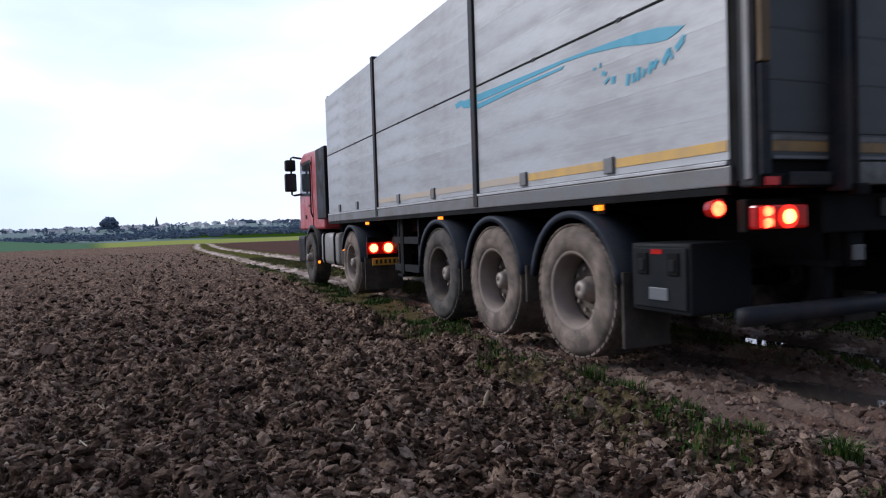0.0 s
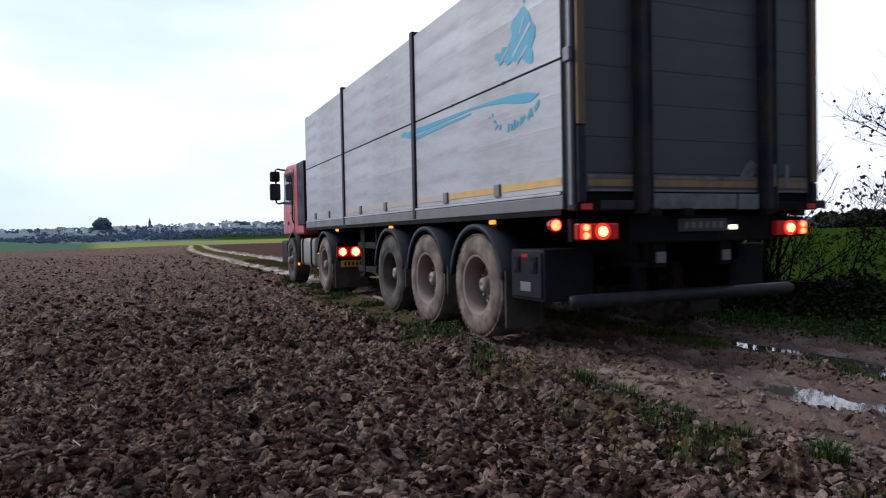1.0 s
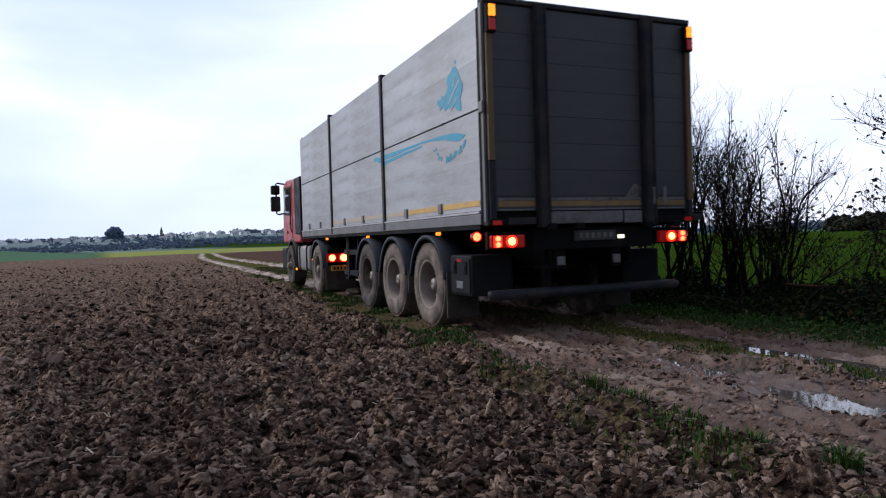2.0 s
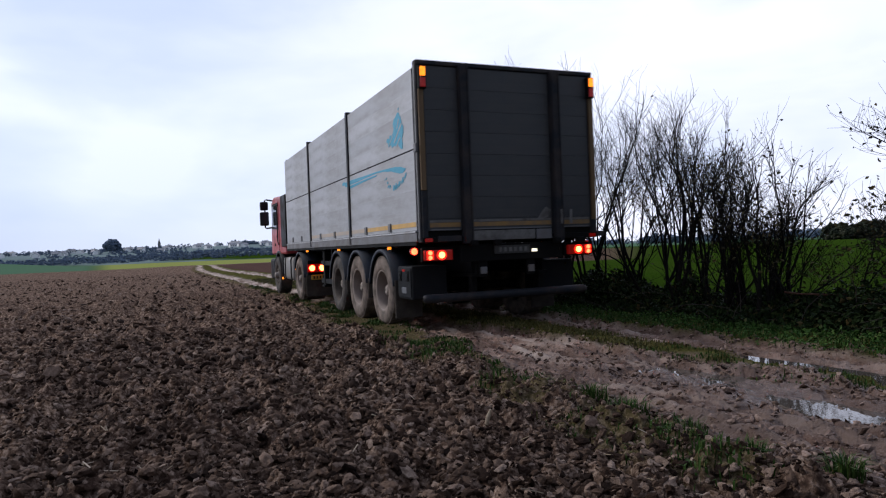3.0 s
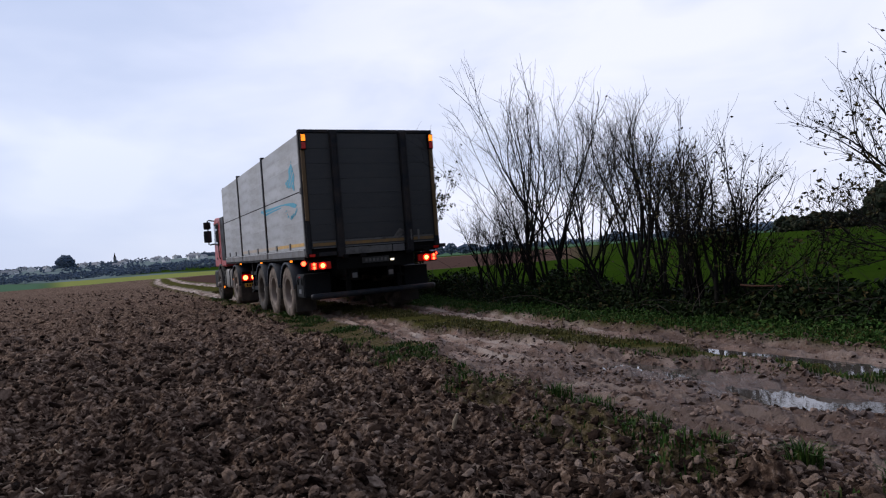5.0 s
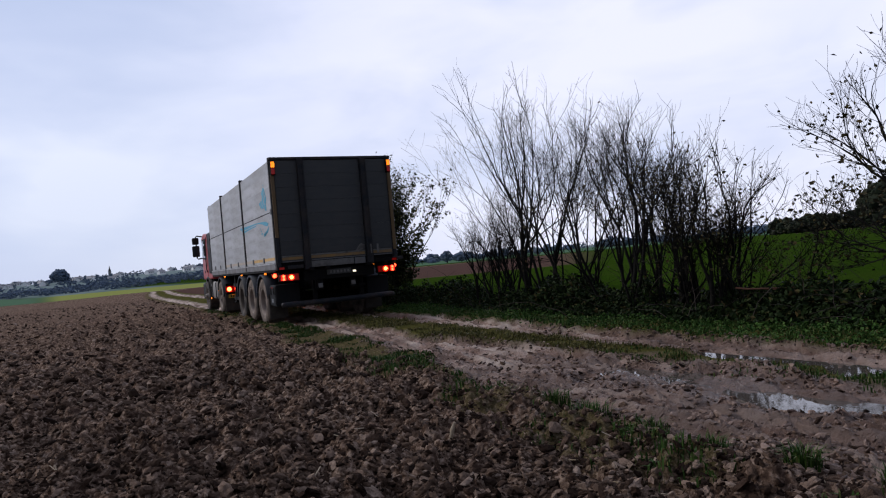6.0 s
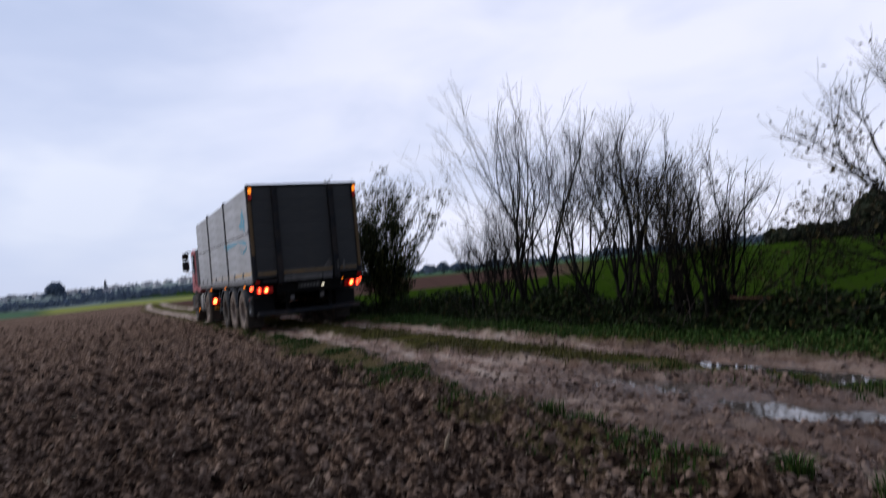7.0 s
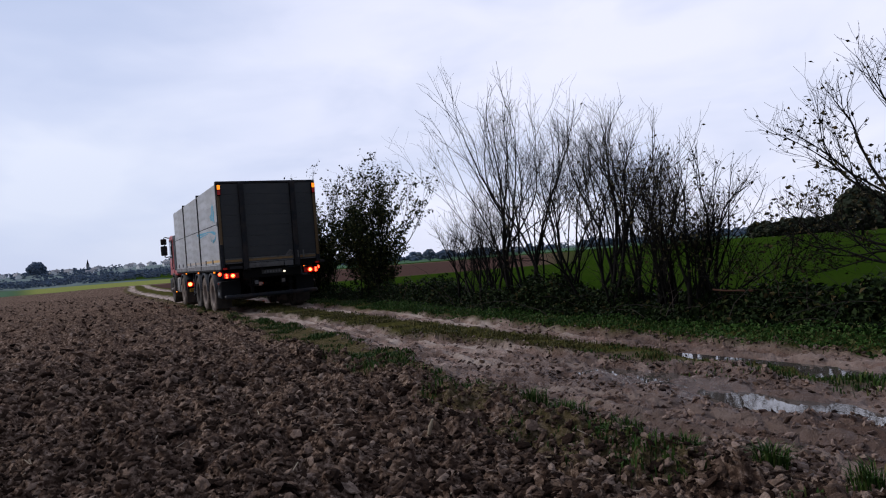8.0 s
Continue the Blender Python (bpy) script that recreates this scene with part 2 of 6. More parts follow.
def ground_material():
    n = Nodes("field_and_track_ground")
    big = n.noise(0.35, 4.0)
    mid = n.noise(3.2, 6.0, 0.62)
    fine = n.noise(26.0, 6.0, 0.65)
    grit = n.noise(120.0, 4.0, 0.7)
    # crumb tops' sheen and the gaps' shade are coloured along the bump noise
    soil = n.ramp(fine, [(0.30, (0.016, 0.010, 0.0072)), (0.44, (0.092, 0.056, 0.038)), (0.53, (0.265, 0.178, 0.128)), (0.64, (0.57, 0.42, 0.325))])
    soil = n.mix(n.fac(mid, 0.35, 0.7, 0.0, 0.55), soil, (0.045, 0.027, 0.022))
    soil = n.mix(n.fac(big, 0.35, 0.65, 0.0, 0.35), soil, (0.110, 0.070, 0.056))
    mud = n.ramp(mid, [(0.28, (0.085, 0.050, 0.036)), (0.44, (0.28, 0.162, 0.115)), (0.56, (0.45, 0.282, 0.21)), (0.70, (0.64, 0.455, 0.36))])
    mud = n.mix(n.fac(fine, 0.35, 0.7, 0.0, 0.6), mud, (0.10, 0.062, 0.046))
    mud = n.mix(n.fac(grit, 0.50, 0.60, 0.0, 0.5), mud, (0.06, 0.038, 0.028))
    mud = n.mix(n.fac(n.noise(55.0, 4.0, 0.6), 0.55, 0.66, 0.0, 0.55), mud, (0.58, 0.46, 0.37))
    wetmud = n.mix(n.fac(mid, 0.35, 0.65), (0.115, 0.068, 0.050), (0.22, 0.142, 0.110))
    turf = n.ramp(mid, [(0.3, (0.040, 0.042, 0.014)), (0.55, (0.090, 0.082, 0.025)), (0.75, (0.15, 0.120, 0.046))])
    meadow = n.mix(n.fac(mid, 0.3, 0.7), (0.022, 0.052, 0.004), (0.034, 0.068, 0.006))
    meadow = n.mix(n.fac(big, 0.35, 0.7), meadow, (0.036, 0.064, 0.008))
    meadow = n.mix(n.fac(fine, 0.4, 0.7, 0.0, 0.5), meadow, (0.016, 0.028, 0.006))
    pale = n.mix(n.fac(mid, 0.3, 0.7), (0.20, 0.22, 0.06), (0.30, 0.32, 0.095))
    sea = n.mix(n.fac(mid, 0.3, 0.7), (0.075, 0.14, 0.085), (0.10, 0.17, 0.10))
    # hillside woods: distance haze is mixed into this blue-grey
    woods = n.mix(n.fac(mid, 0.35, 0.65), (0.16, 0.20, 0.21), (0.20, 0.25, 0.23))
    # pale track stone, with the wet ruts' sky reflection put into the colour
    stone_sheen = n.mix(n.fac(mid, 0.3, 0.7), (0.46, 0.345, 0.28), (0.66, 0.54, 0.46))
    redsoil = n.mix(n.fac(mid, 0.3, 0.7), (0.075, 0.042, 0.034), (0.11, 0.066, 0.054))
    c = soil
    for key, col in (("meadow", meadow), ("pale", pale), ("sea", sea), ("woods", woods), ("redsoil", redsoil), ("mud", mud), ("gravel_sheen", stone_sheen), ("turf", turf), ("damp", (0.105, 0.064, 0.048)), ("wet", wetmud)):
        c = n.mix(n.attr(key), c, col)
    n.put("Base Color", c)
    wet = n.attr("wet")
    soaked = n.math("MAXIMUM", wet, n.math("MULTIPLY", n.attr("mud"), n.fac(mid, 0.35, 0.6, 0.15, 0.45)))
    base_r = n.fac(fine, 0.3, 0.7, 0.62, 0.92)
    r = n.math("MULTIPLY", base_r, n.fac(soaked, 0.0, 1.0, 1.0, 0.24))
    n.put("Roughness", r).put("Specular IOR Level", n.fac(n.math("MULTIPLY", soaked, n.fac(mid, 0.3, 0.6, 0.5, 1.0)), 0.0, 1.0, 0.0, 0.9))
    n.bump(n.math("ADD", fine, n.math("MULTIPLY", grit, 0.5)), 1.0, 0.035)
    return n.mat


M["ground"] = ground_material()


def earth_clod():
    n = Nodes("clod_earth")
    r, fine, grit = n.island(), n.noise(30.0, 5.0, 0.65), n.noise(140.0, 3.0, 0.7)
    c = n.ramp(r, [(0.0, (0.014, 0.009, 0.007)), (0.35, (0.060, 0.036, 0.025)), (0.66, (0.215, 0.142, 0.102)), (0.9, (0.38, 0.265, 0.20)), (1.0, (0.46, 0.34, 0.265))])
    c = n.mix(n.fac(fine, 0.35, 0.7, 0.0, 0.6), c, (0.040, 0.025, 0.020))
    n.put("Base Color", c).put("Roughness", n.fac(fine, 0.3, 0.7, 0.6, 0.9)).put("Specular IOR Level", 0.02)
    n.bump(n.math("ADD", fine, n.math("MULTIPLY", grit, 0.5)), 1.0, 0.032)
    return n.mat


M["clod"] = earth_clod()


def mud_lump():
    n = Nodes("kneaded_mud")
    fine = n.noise(30.0, 5.0, 0.65)
    c = n.ramp(n.island(), [(0.0, (0.07, 0.042, 0.031)), (0.5, (0.19, 0.12, 0.09)), (1.0, (0.30, 0.205, 0.155))])
    n.put("Base Color", n.mix(n.fac(fine, 0.35, 0.7, 0.0, 0.5), c, (0.07, 0.043, 0.033)))
    n.put("Roughness", n.fac(fine, 0.3, 0.7, 0.4, 0.75)).put("Specular IOR Level", 0.3)
    n.bump(fine, 0.8, 0.02)
    return n.mat


M["mud_lump"] = mud_lump()


def leafy(name, stops, rough=0.55):
    n = Nodes(name)
    c = n.ramp(n.island(), stops)
    c = n.mix(n.fac(n.noise(14.0, 3.0), 0.3, 0.7, 0.0, 0.45), c, tuple(v * 0.6 for v in stops[0][1]))
    n.put("Base Color", c).put("Roughness", rough).put("Specular IOR Level", 0.06)
    return n.mat


M["grass"] = leafy("verge_grass", [(0, (0.020, 0.044, 0.009)), (0.5, (0.038, 0.076, 0.016)), (0.85, (0.066, 0.108, 0.026)), (1, (0.16, 0.13, 0.055))])
M["dry_grass"] = leafy("trodden_grass", [(0, (0.042, 0.045, 0.015)), (0.5, (0.090, 0.085, 0.026)), (0.85, (0.14, 0.118, 0.042)), (1, (0.24, 0.18, 0.085))])
M["weed"] = leafy("bright_verge_weed", [(0, (0.020, 0.052, 0.010)), (0.5, (0.042, 0.092, 0.018)), (0.9, (0.075, 0.130, 0.03)), (1, (0.13, 0.12, 0.05))])
M["straw"] = leafy("pale_straw", [(0, (0.30, 0.23, 0.15)), (0.6, (0.42, 0.34, 0.25)), (1, (0.50, 0.40, 0.32))])
M["leaf_green"] = leafy("dark_hedge_leaf", [(0, (0.012, 0.018, 0.006)), (0.5, (0.026, 0.036, 0.011)), (0.9, (0.085, 0.09, 0.03)), (1, (0.14, 0.11, 0.03))])
M["leaf_brown"] = leafy("withered_leaf", [(0, (0.030, 0.026, 0.016)), (0.5, (0.055, 0.046, 0.022)), (0.9, (0.09, 0.075, 0.03)), (1, (0.13, 0.085, 0.035))])
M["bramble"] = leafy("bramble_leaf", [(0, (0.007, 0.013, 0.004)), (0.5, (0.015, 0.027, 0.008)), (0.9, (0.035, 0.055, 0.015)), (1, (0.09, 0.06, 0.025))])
# Distant crowns: the air's blue haze is put into the leaf colour.
M["hazed_leaf"] = leafy("hazed_tree_crown", [(0, (0.085, 0.120, 0.180)), (0.6, (0.115, 0.155, 0.215)), (1, (0.16, 0.185, 0.215))], 0.9)
M["dark_leaf"] = leafy("distant_evergreen", [(0, (0.020, 0.028, 0.018)), (0.6, (0.034, 0.042, 0.026)), (1, (0.06, 0.058, 0.035))], 0.9)
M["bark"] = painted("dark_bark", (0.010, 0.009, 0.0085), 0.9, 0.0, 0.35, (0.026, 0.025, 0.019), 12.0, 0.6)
M["twig"] = painted("twig_bark", (0.045, 0.036, 0.032), 0.8, 0.0, 0.3, (0.08, 0.065, 0.05), 14.0, 0.3)
M["red_twig"] = painted("russet_stem", (0.07, 0.034, 0.024), 0.8, 0.0, 0.3, (0.08, 0.05, 0.035), 14.0, 0.3)
M["render_wall"] = painted("pale_house_wall", (0.88, 0.88, 0.88), 0.8, 0.0, 0.1, (0.6, 0.58, 0.56), 0.4, 0.1)
M["roof_tile"] = painted("grey_roof_tiles", (0.30, 0.30, 0.32), 0.8, 0.0, 0.3, (0.34, 0.28, 0.26), 0.6, 0.2)
M["far_grey"] = painted("distant_grey_steel", (0.16, 0.17, 0.19), 0.7, 0.0, 0.2)
water = Nodes("puddle_water")
water.put("Base Color", (0.075, 0.062, 0.052)).put("Roughness", 0.04).put("Specular IOR Level", 0.9)
water.bump(water.noise(9.0, 3.0), 0.06, 0.01)
M["water"] = water.mat

# ---------------------------------------------------------------- mesh tools


def mesh_from(name, verts, faces, mat, smooth=False):
    """A mesh from numpy arrays: verts (n, 3), faces (m, 3) or (m, 4)."""
    verts, faces = np.asarray(verts, np.float32), np.asarray(faces, np.int32)
    me = bpy.data.meshes.new(name)
    k = faces.shape[1]
    me.vertices.add(len(verts))
    me.vertices.foreach_set("co", verts.ravel())
    me.loops.add(faces.size)
    me.loops.foreach_set("vertex_index", faces.ravel())
    me.polygons.add(len(faces))
    me.polygons.foreach_set("loop_start", np.arange(0, faces.size, k, dtype=np.int32))
    me.polygons.foreach_set("use_smooth", np.full(len(faces), smooth))
    me.update(calc_edges=True)
    me.validate()
    me.materials.append(mat)
    return me


def part(name, bm, mat, parent=None, label="", smooth=False, m=None):
    """One bmesh as one mesh object under a thing or a part."""
    me = bpy.data.meshes.new(name)
    for f in bm.faces:
        f.smooth = smooth
    bm.to_mesh(me)
    bm.free()
    me.materials.append(M[mat] if isinstance(mat, str) else mat)
    ob = new(name, me)
    ob.parent = parent
    if m is not None:
        ob.matrix_basis = m
    if label:
        ob["label"] = label
    return ob


def bm_of(*boxes, bevel=0.0):
    """Boxes (x0, x1, y0, y1, z0, z1), bevelled, in one bmesh."""
    bm = bmesh.new()
    for x0, x1, y0, y1, z0, z1 in boxes:
        r = bmesh.ops.create_cube(bm, size=1.0)
        bmesh.ops.scale(bm, vec=(x1 - x0, y1 - y0, z1 - z0), verts=r["verts"])
        bmesh.ops.translate(bm, vec=((x0 + x1) / 2, (y0 + y1) / 2, (z0 + z1) / 2), verts=r["verts"])
    if bevel:
        bmesh.ops.bevel(bm, geom=list(bm.edges), offset=bevel, segments=2, affect="EDGES", profile=0.6)
    return bm


def bm_tube(points, radii, sides=10, bm=None, caps=True):
    """A tube along points."""
    bm = bm or bmesh.new()
    pts = [Vector(p) for p in points]
    if isinstance(radii, (int, float)):
        radii = [radii] * len(pts)
    rings = []
    for i, p in enumerate(pts):
        d = (pts[min(i + 1, len(pts) - 1)] - pts[max(i - 1, 0)]).normalized()
        a = d.orthogonal().normalized() if i == 0 else (a - d * a.dot(d)).normalized()
        b = d.cross(a)
        rings.append([bm.verts.new(p + radii[i] * (math.cos(k * math.tau / sides) * a + math.sin(k * math.tau / sides) * b)) for k in range(sides)])
    for r0, r1 in zip(rings, rings[1:]):
        for k in range(sides):
            bm.faces.new((r0[k], r0[(k + 1) % sides], r1[(k + 1) % sides], r1[k]))
    if caps:
        bm.faces.new(rings[0][::-1])
        bm.faces.new(rings[-1])
    return bm


def bm_lathe(profile, steps=40, wobble=0.0, seed=0):
    """A ring turned round the x axis from (x, radius) pairs, closed."""
    rng = random.Random(seed)
    bm = bmesh.new()
    cols = []
    for k in range(steps):
        a = k * math.tau / steps
        w = 1 + wobble * (rng.random() - 0.5)
        cols.append([bm.verts.new((x, r * w * math.cos(a), r * w * math.sin(a))) for x, r in profile])
    n = len(profile)
    for k in range(steps):
        c0, c1 = cols[k], cols[(k + 1) % steps]
        for i in range(n):
            j = (i + 1) % n
            bm.faces.new((c0[i], c0[j], c1[j], c1[i]))
    bmesh.ops.recalc_face_normals(bm, faces=list(bm.faces))
    return bm


def bm_prism(outline, x0, x1):
    """A polygon of (y, z) corners given thickness from x0 to x1."""
    bm = bmesh.new()
    a = [bm.verts.new((x0, y, z)) for y, z in outline]
    b = [bm.verts.new((x1, y, z)) for y, z in outline]
    bm.faces.new(a)
    bm.faces.new(b[::-1])
    n = len(outline)
    for i in range(n):
        bm.faces.new((a[i], b[i], b[(i + 1) % n], a[(i + 1) % n]))
    bmesh.ops.recalc_face_normals(bm, faces=list(bm.faces))
    return bm


# ---------------------------------------------------------------- the lie of the land
START = np.array([2.490, 4.337])  # the lorry's tail at the start
TURN = radians(28.05)
ALONG = np.array([-math.sin(TURN), math.cos(TURN)])
ACROSS = np.array([math.cos(TURN), math.sin(TURN)])


def lattice(ix, iy, seed):
    h = (ix.astype(np.int64) * 374761393 + iy.astype(np.int64) * 668265263 + seed * 1442695041) & 0xFFFFFFFF
    h = ((h ^ (h >> 13)) * 1274126177) & 0xFFFFFFFF
    return ((h ^ (h >> 16)) & 0xFFFF) / 32767.5 - 1.0


def vnoise(x, y, size, seed):
    """Smooth noise of about -1 to 1 with lumps of that size in metres."""
    x, y = x / size, y / size
    ix, iy = np.floor(x), np.floor(y)
    u, v = x - ix, y - iy
    u, v = u * u * u * (u * (u * 6 - 15) + 10), v * v * v * (v * (v * 6 - 15) + 10)
    a, b = lattice(ix, iy, seed), lattice(ix + 1, iy, seed)
    c, d = lattice(ix, iy + 1, seed), lattice(ix + 1, iy + 1, seed)
    return (a * (1 - u) + b * u) * (1 - v) + (c * (1 - u) + d * u) * v


def ease(lo, hi, x):
    t = np.clip((x - lo) / (hi - lo), 0, 1)
    return t * t * (3 - 2 * t)


def band(v, lo, hi, soft):
    return ease(lo - soft, lo + soft, v) * (1 - ease(hi - soft, hi + soft, v))


def track_place(x, y):
    """Metres along and across the track; far off it bends to the right of the lorry's line."""
    s = (x - START[0]) * ALONG[0] + (y - START[1]) * ALONG[1]
    v = (x - START[0]) * ACROSS[0] + (y - START[1]) * ACROSS[1]
    return s, v - 3.4 * ease(55, 150, s)


def land(x, y):
    """Height of the ground and the share of each kind of cover, for arrays of places."""
    x, y = np.asarray(x, float), np.asarray(y, float)
    r, az = np.hypot(x, y), np.degrees(np.arctan2(x, y))
    s, v = track_place(x, y)
    jag = vnoise(x, y, 0.35, 3) * 0.10 + vnoise(x, y, 0.9, 4) * 0.13 + vnoise(x, y, 0.12, 5) * 0.05
    vj = v + jag
    near = 1 - ease(125, 150, r)
    # edges of the two ruts, which draw apart further on
    le = -1.50 + 0.45 * ease(0, 7, s)
    lr = -0.08 - 0.30 * ease(3.4, 6.5, s)
    re, rr = 0.52 + 0.40 * ease(12, 28, s), 1.15 + 0.55 * ease(12, 28, s)
    # wide forms
    z = np.interp(r, [0, 150, 220, 350, 470, 600, 700, 950, 1150, 4000], [0, 0, -1.2, -0.6, 0.3, -2.0, 1.5, 16.5, 18.5, 22])
    right = ease(-17, -7, az) * (1 - ease(60, 120, az))
    z = z - 0.80 * right * ease(600, 950, r) * (z + 3)
    z = z + ease(500, 950, r) * (1 - right) * (2.0 * vnoise(x, y, 260, 11) + np.clip((az + 38) * 0.2, 0, 3))
    z = z + ease(300, 420, r) * (1 - ease(480, 600, r)) * np.clip((-34 - az) * 0.7, 0, 4)
    z = z - 0.18 * band(v, 2.6, 5.0, 0.8) * near
    # covers
    edge_r = 129 + 30 * ease(-31, -25.5, az)
    ploughed = 1 - ease(le - 0.40, le - 0.10, vj + 0.40 * ease(3.2, 4.6, s) * (1 - ease(9, 14, s)))
    ploughed = ploughed * (1 - ease(-3, 3, r - edge_r))
    berm = band(vj, le - 0.14, le + 0.02, 0.06) + band(vj, lr - 0.05, lr + 0.08, 0.05) + band(vj, re - 0.06, re + 0.05, 0.05) + band(vj, rr - 0.04, rr + 0.10, 0.05) + 0.9 * band(vj, -0.84, -0.70, 0.05) * band(s, -3, 3.2, 0.4)
    rut_l, rut_r = band(vj, le, lr, 0.10), band(vj, re, rr, 0.09)
    slop = band(vj, -0.9, 0.10, 0.12) * (1 - ease(1.6, 3.2, s + vnoise(x, y, 0.6, 8) * 0.5))
    mud = np.clip(np.maximum(np.maximum(rut_l, rut_r), slop), 0, 1) * near
    # far ruts turn pale: reflected sky is painted in here
    gravel_sheen = np.clip(np.maximum(rut_l, rut_r), 0, 1) * ease(11, 17, s + 2.0 * vnoise(x, y, 1.2, 13)) * near
    strip = band(vj, lr, re, 0.10) * near * (1 - slop)
    verge = band(vj, rr, 2.4, 0.10) * near
    tufty = ease(-0.1, 0.45, vnoise(x, y, 0.8, 21) + 0.6 * vnoise(x, y, 0.3, 22))
    left_grass = band(vj, le - 0.75 + 0.25 * ease(9, 15, s), le - 0.03, 0.12) * np.maximum(tufty * 0.8, ease(3.0, 4.4, s)) * near * (1 - ease(0, 1, mud))
    turf = np.clip(strip * (1 - band(vj, 0.30, 0.66, 0.06) * band(s, -2.8, 1.9, 0.4)) + verge + 0.65 * left_grass, 0, 1)
    meadow = ease(2.2, 2.8, v) * (1 - ease(40, 44, s + 0.35 * v) * (1 - ease(5, 12, az))) * (1 - ease(150, 160, r))
    redsoil = (1 - ease(5, 12, az)) * ease(2.2, 2.8, v) * ease(40, 44, s + 0.35 * v) * (1 - ease(130, 140, r))
    meadow = np.clip(meadow + ease(-3, 4, r - edge_r) * (1 - redsoil), 0, 1)
    far_line = vnoise(az, az * 0 + 3.3, 4.0, 31)
    pale = ease(-3, 4, r - edge_r) * (1 - ease(470, 500, r + 30 * far_line)) * band(az, -32.5, -14, 1.2)
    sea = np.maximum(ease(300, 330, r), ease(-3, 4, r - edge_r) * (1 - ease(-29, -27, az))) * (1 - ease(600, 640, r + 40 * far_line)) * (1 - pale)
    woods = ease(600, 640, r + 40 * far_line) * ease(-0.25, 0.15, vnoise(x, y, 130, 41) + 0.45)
    # small forms
    lumps = np.abs(vnoise(x, y, 0.31, 51)) * 0.085 + np.abs(vnoise(x + 0.4 * y, y, 0.13, 52)) * 0.085 + np.abs(vnoise(x, y, 0.065, 53)) * 0.040 + np.abs(vnoise(x, y, 0.03, 63)) * 0.020
    rows = 0.022 * np.sin((v + 0.1 * vnoise(x, y, 1.5, 54)) * math.tau / 0.52)
    fade = 1 - 0.6 * ease(12, 60, r)
    z = z + ploughed * (lumps + rows + 0.05 * vnoise(x, y, 1.6, 55) - 0.03) * fade
    rough = 0.026 * vnoise(x, y, 0.24, 56) + 0.030 * np.abs(vnoise(x, y, 0.085, 57)) + 0.018 * np.abs(vnoise(x, y, 0.045, 60)) - 0.016 + 0.016 * vnoise(x, y, 1.1, 58)
    pools = band(vj, 0.30, 0.66, 0.06) * band(s, -2.8, 1.9, 0.4) + band(vj, -0.76, -0.12, 0.06) * band(s, -2.6, 2.2, 0.3)
    z = z + 0.034 * berm * near * (1 - np.clip(pools, 0, 1)) * (0.6 + vnoise(x, y, 0.22, 62))
    z = z - (0.035 * rut_l * ease(-2, 6, s) + 0.03 * rut_r) * near + (mud - 0.4 * gravel_sheen) * rough
    z = z + turf * (1 - np.clip(pools, 0, 1)) * (0.02 + 0.02 * vnoise(x, y, 0.4, 59)) + 0.04 * verge * ease(1.0, 1.9, v)
    # tread lines pressed into the near rut
    z = z + (0.013 * rut_l + 0.008 * rut_r) * np.sin((v + 0.02 * vnoise(x, y, 0.5, 61)) * math.tau / 0.17) * (1 - 0.7 * slop) * (1 - ease(9, 14, s))
    # wheel marks drawn out along the ruts
    drawn = vnoise(v, s * 0.10, 0.075, 64) + 0.6 * vnoise(v, s * 0.2, 0.16, 65)
    z = z + 0.022 * mud * drawn * (1 - 0.7 * slop)
    # hollows that hold water
    pool_r = band(vj, 0.34, 0.62, 0.07) * band(s, -2.6, 1.7, 0.45)
    pool_l = band(vj, -0.74, -0.36, 0.07) * band(s, -2.4, 0.55, 0.25)
    pool_m = band(vj, -0.58, -0.12, 0.12) * band(s, 0.75, 2.1, 0.25)
    z = z - 0.075 * pool_r - 0.072 * pool_l - 0.030 * pool_m
    wet = np.clip(np.maximum(np.maximum(pool_r, pool_l), pool_m) + 0.62 * slop * ease(-0.35, 0.35, vnoise(x, y, 0.55, 14)) + 0.25 * rut_r * (1 - ease(2.5, 5, s)), 0, 1) * near
    # damp near ruts and in patches; low wheel-mark streaks are darkened too
    damp = np.clip(0.12 * rut_r * (1 - ease(2, 5, s)) + (0.40 * rut_l) * (1 - ease(0.5, 6.0, s + vnoise(x, y, 0.7, 9))) + 0.5 * mud * ease(0.1, 0.5, vnoise(x, y, 0.5, 12)) + 0.75 * mud * ease(0.0, 0.7, -drawn), 0, 0.8) * near
    # raised wheel marks: dry mud plus sheen highlights put into the colour
    dry = mud * ease(0.15, 0.8, drawn) * (1 - wet) * (0.50 + 0.35 * ease(-1, 6, s))
    gravel_sheen = np.clip(gravel_sheen + dry, 0, 1)
    covers = dict(meadow=meadow, pale=pale, sea=sea, woods=woods, redsoil=redsoil, mud=mud * (1 - gravel_sheen), gravel_sheen=gravel_sheen, turf=turf, wet=wet, damp=damp, ploughed=ploughed, berm=berm * near)
    return z, covers


def height(x, y):
    return float(land(np.array([x]), np.array([y]))[0][0])


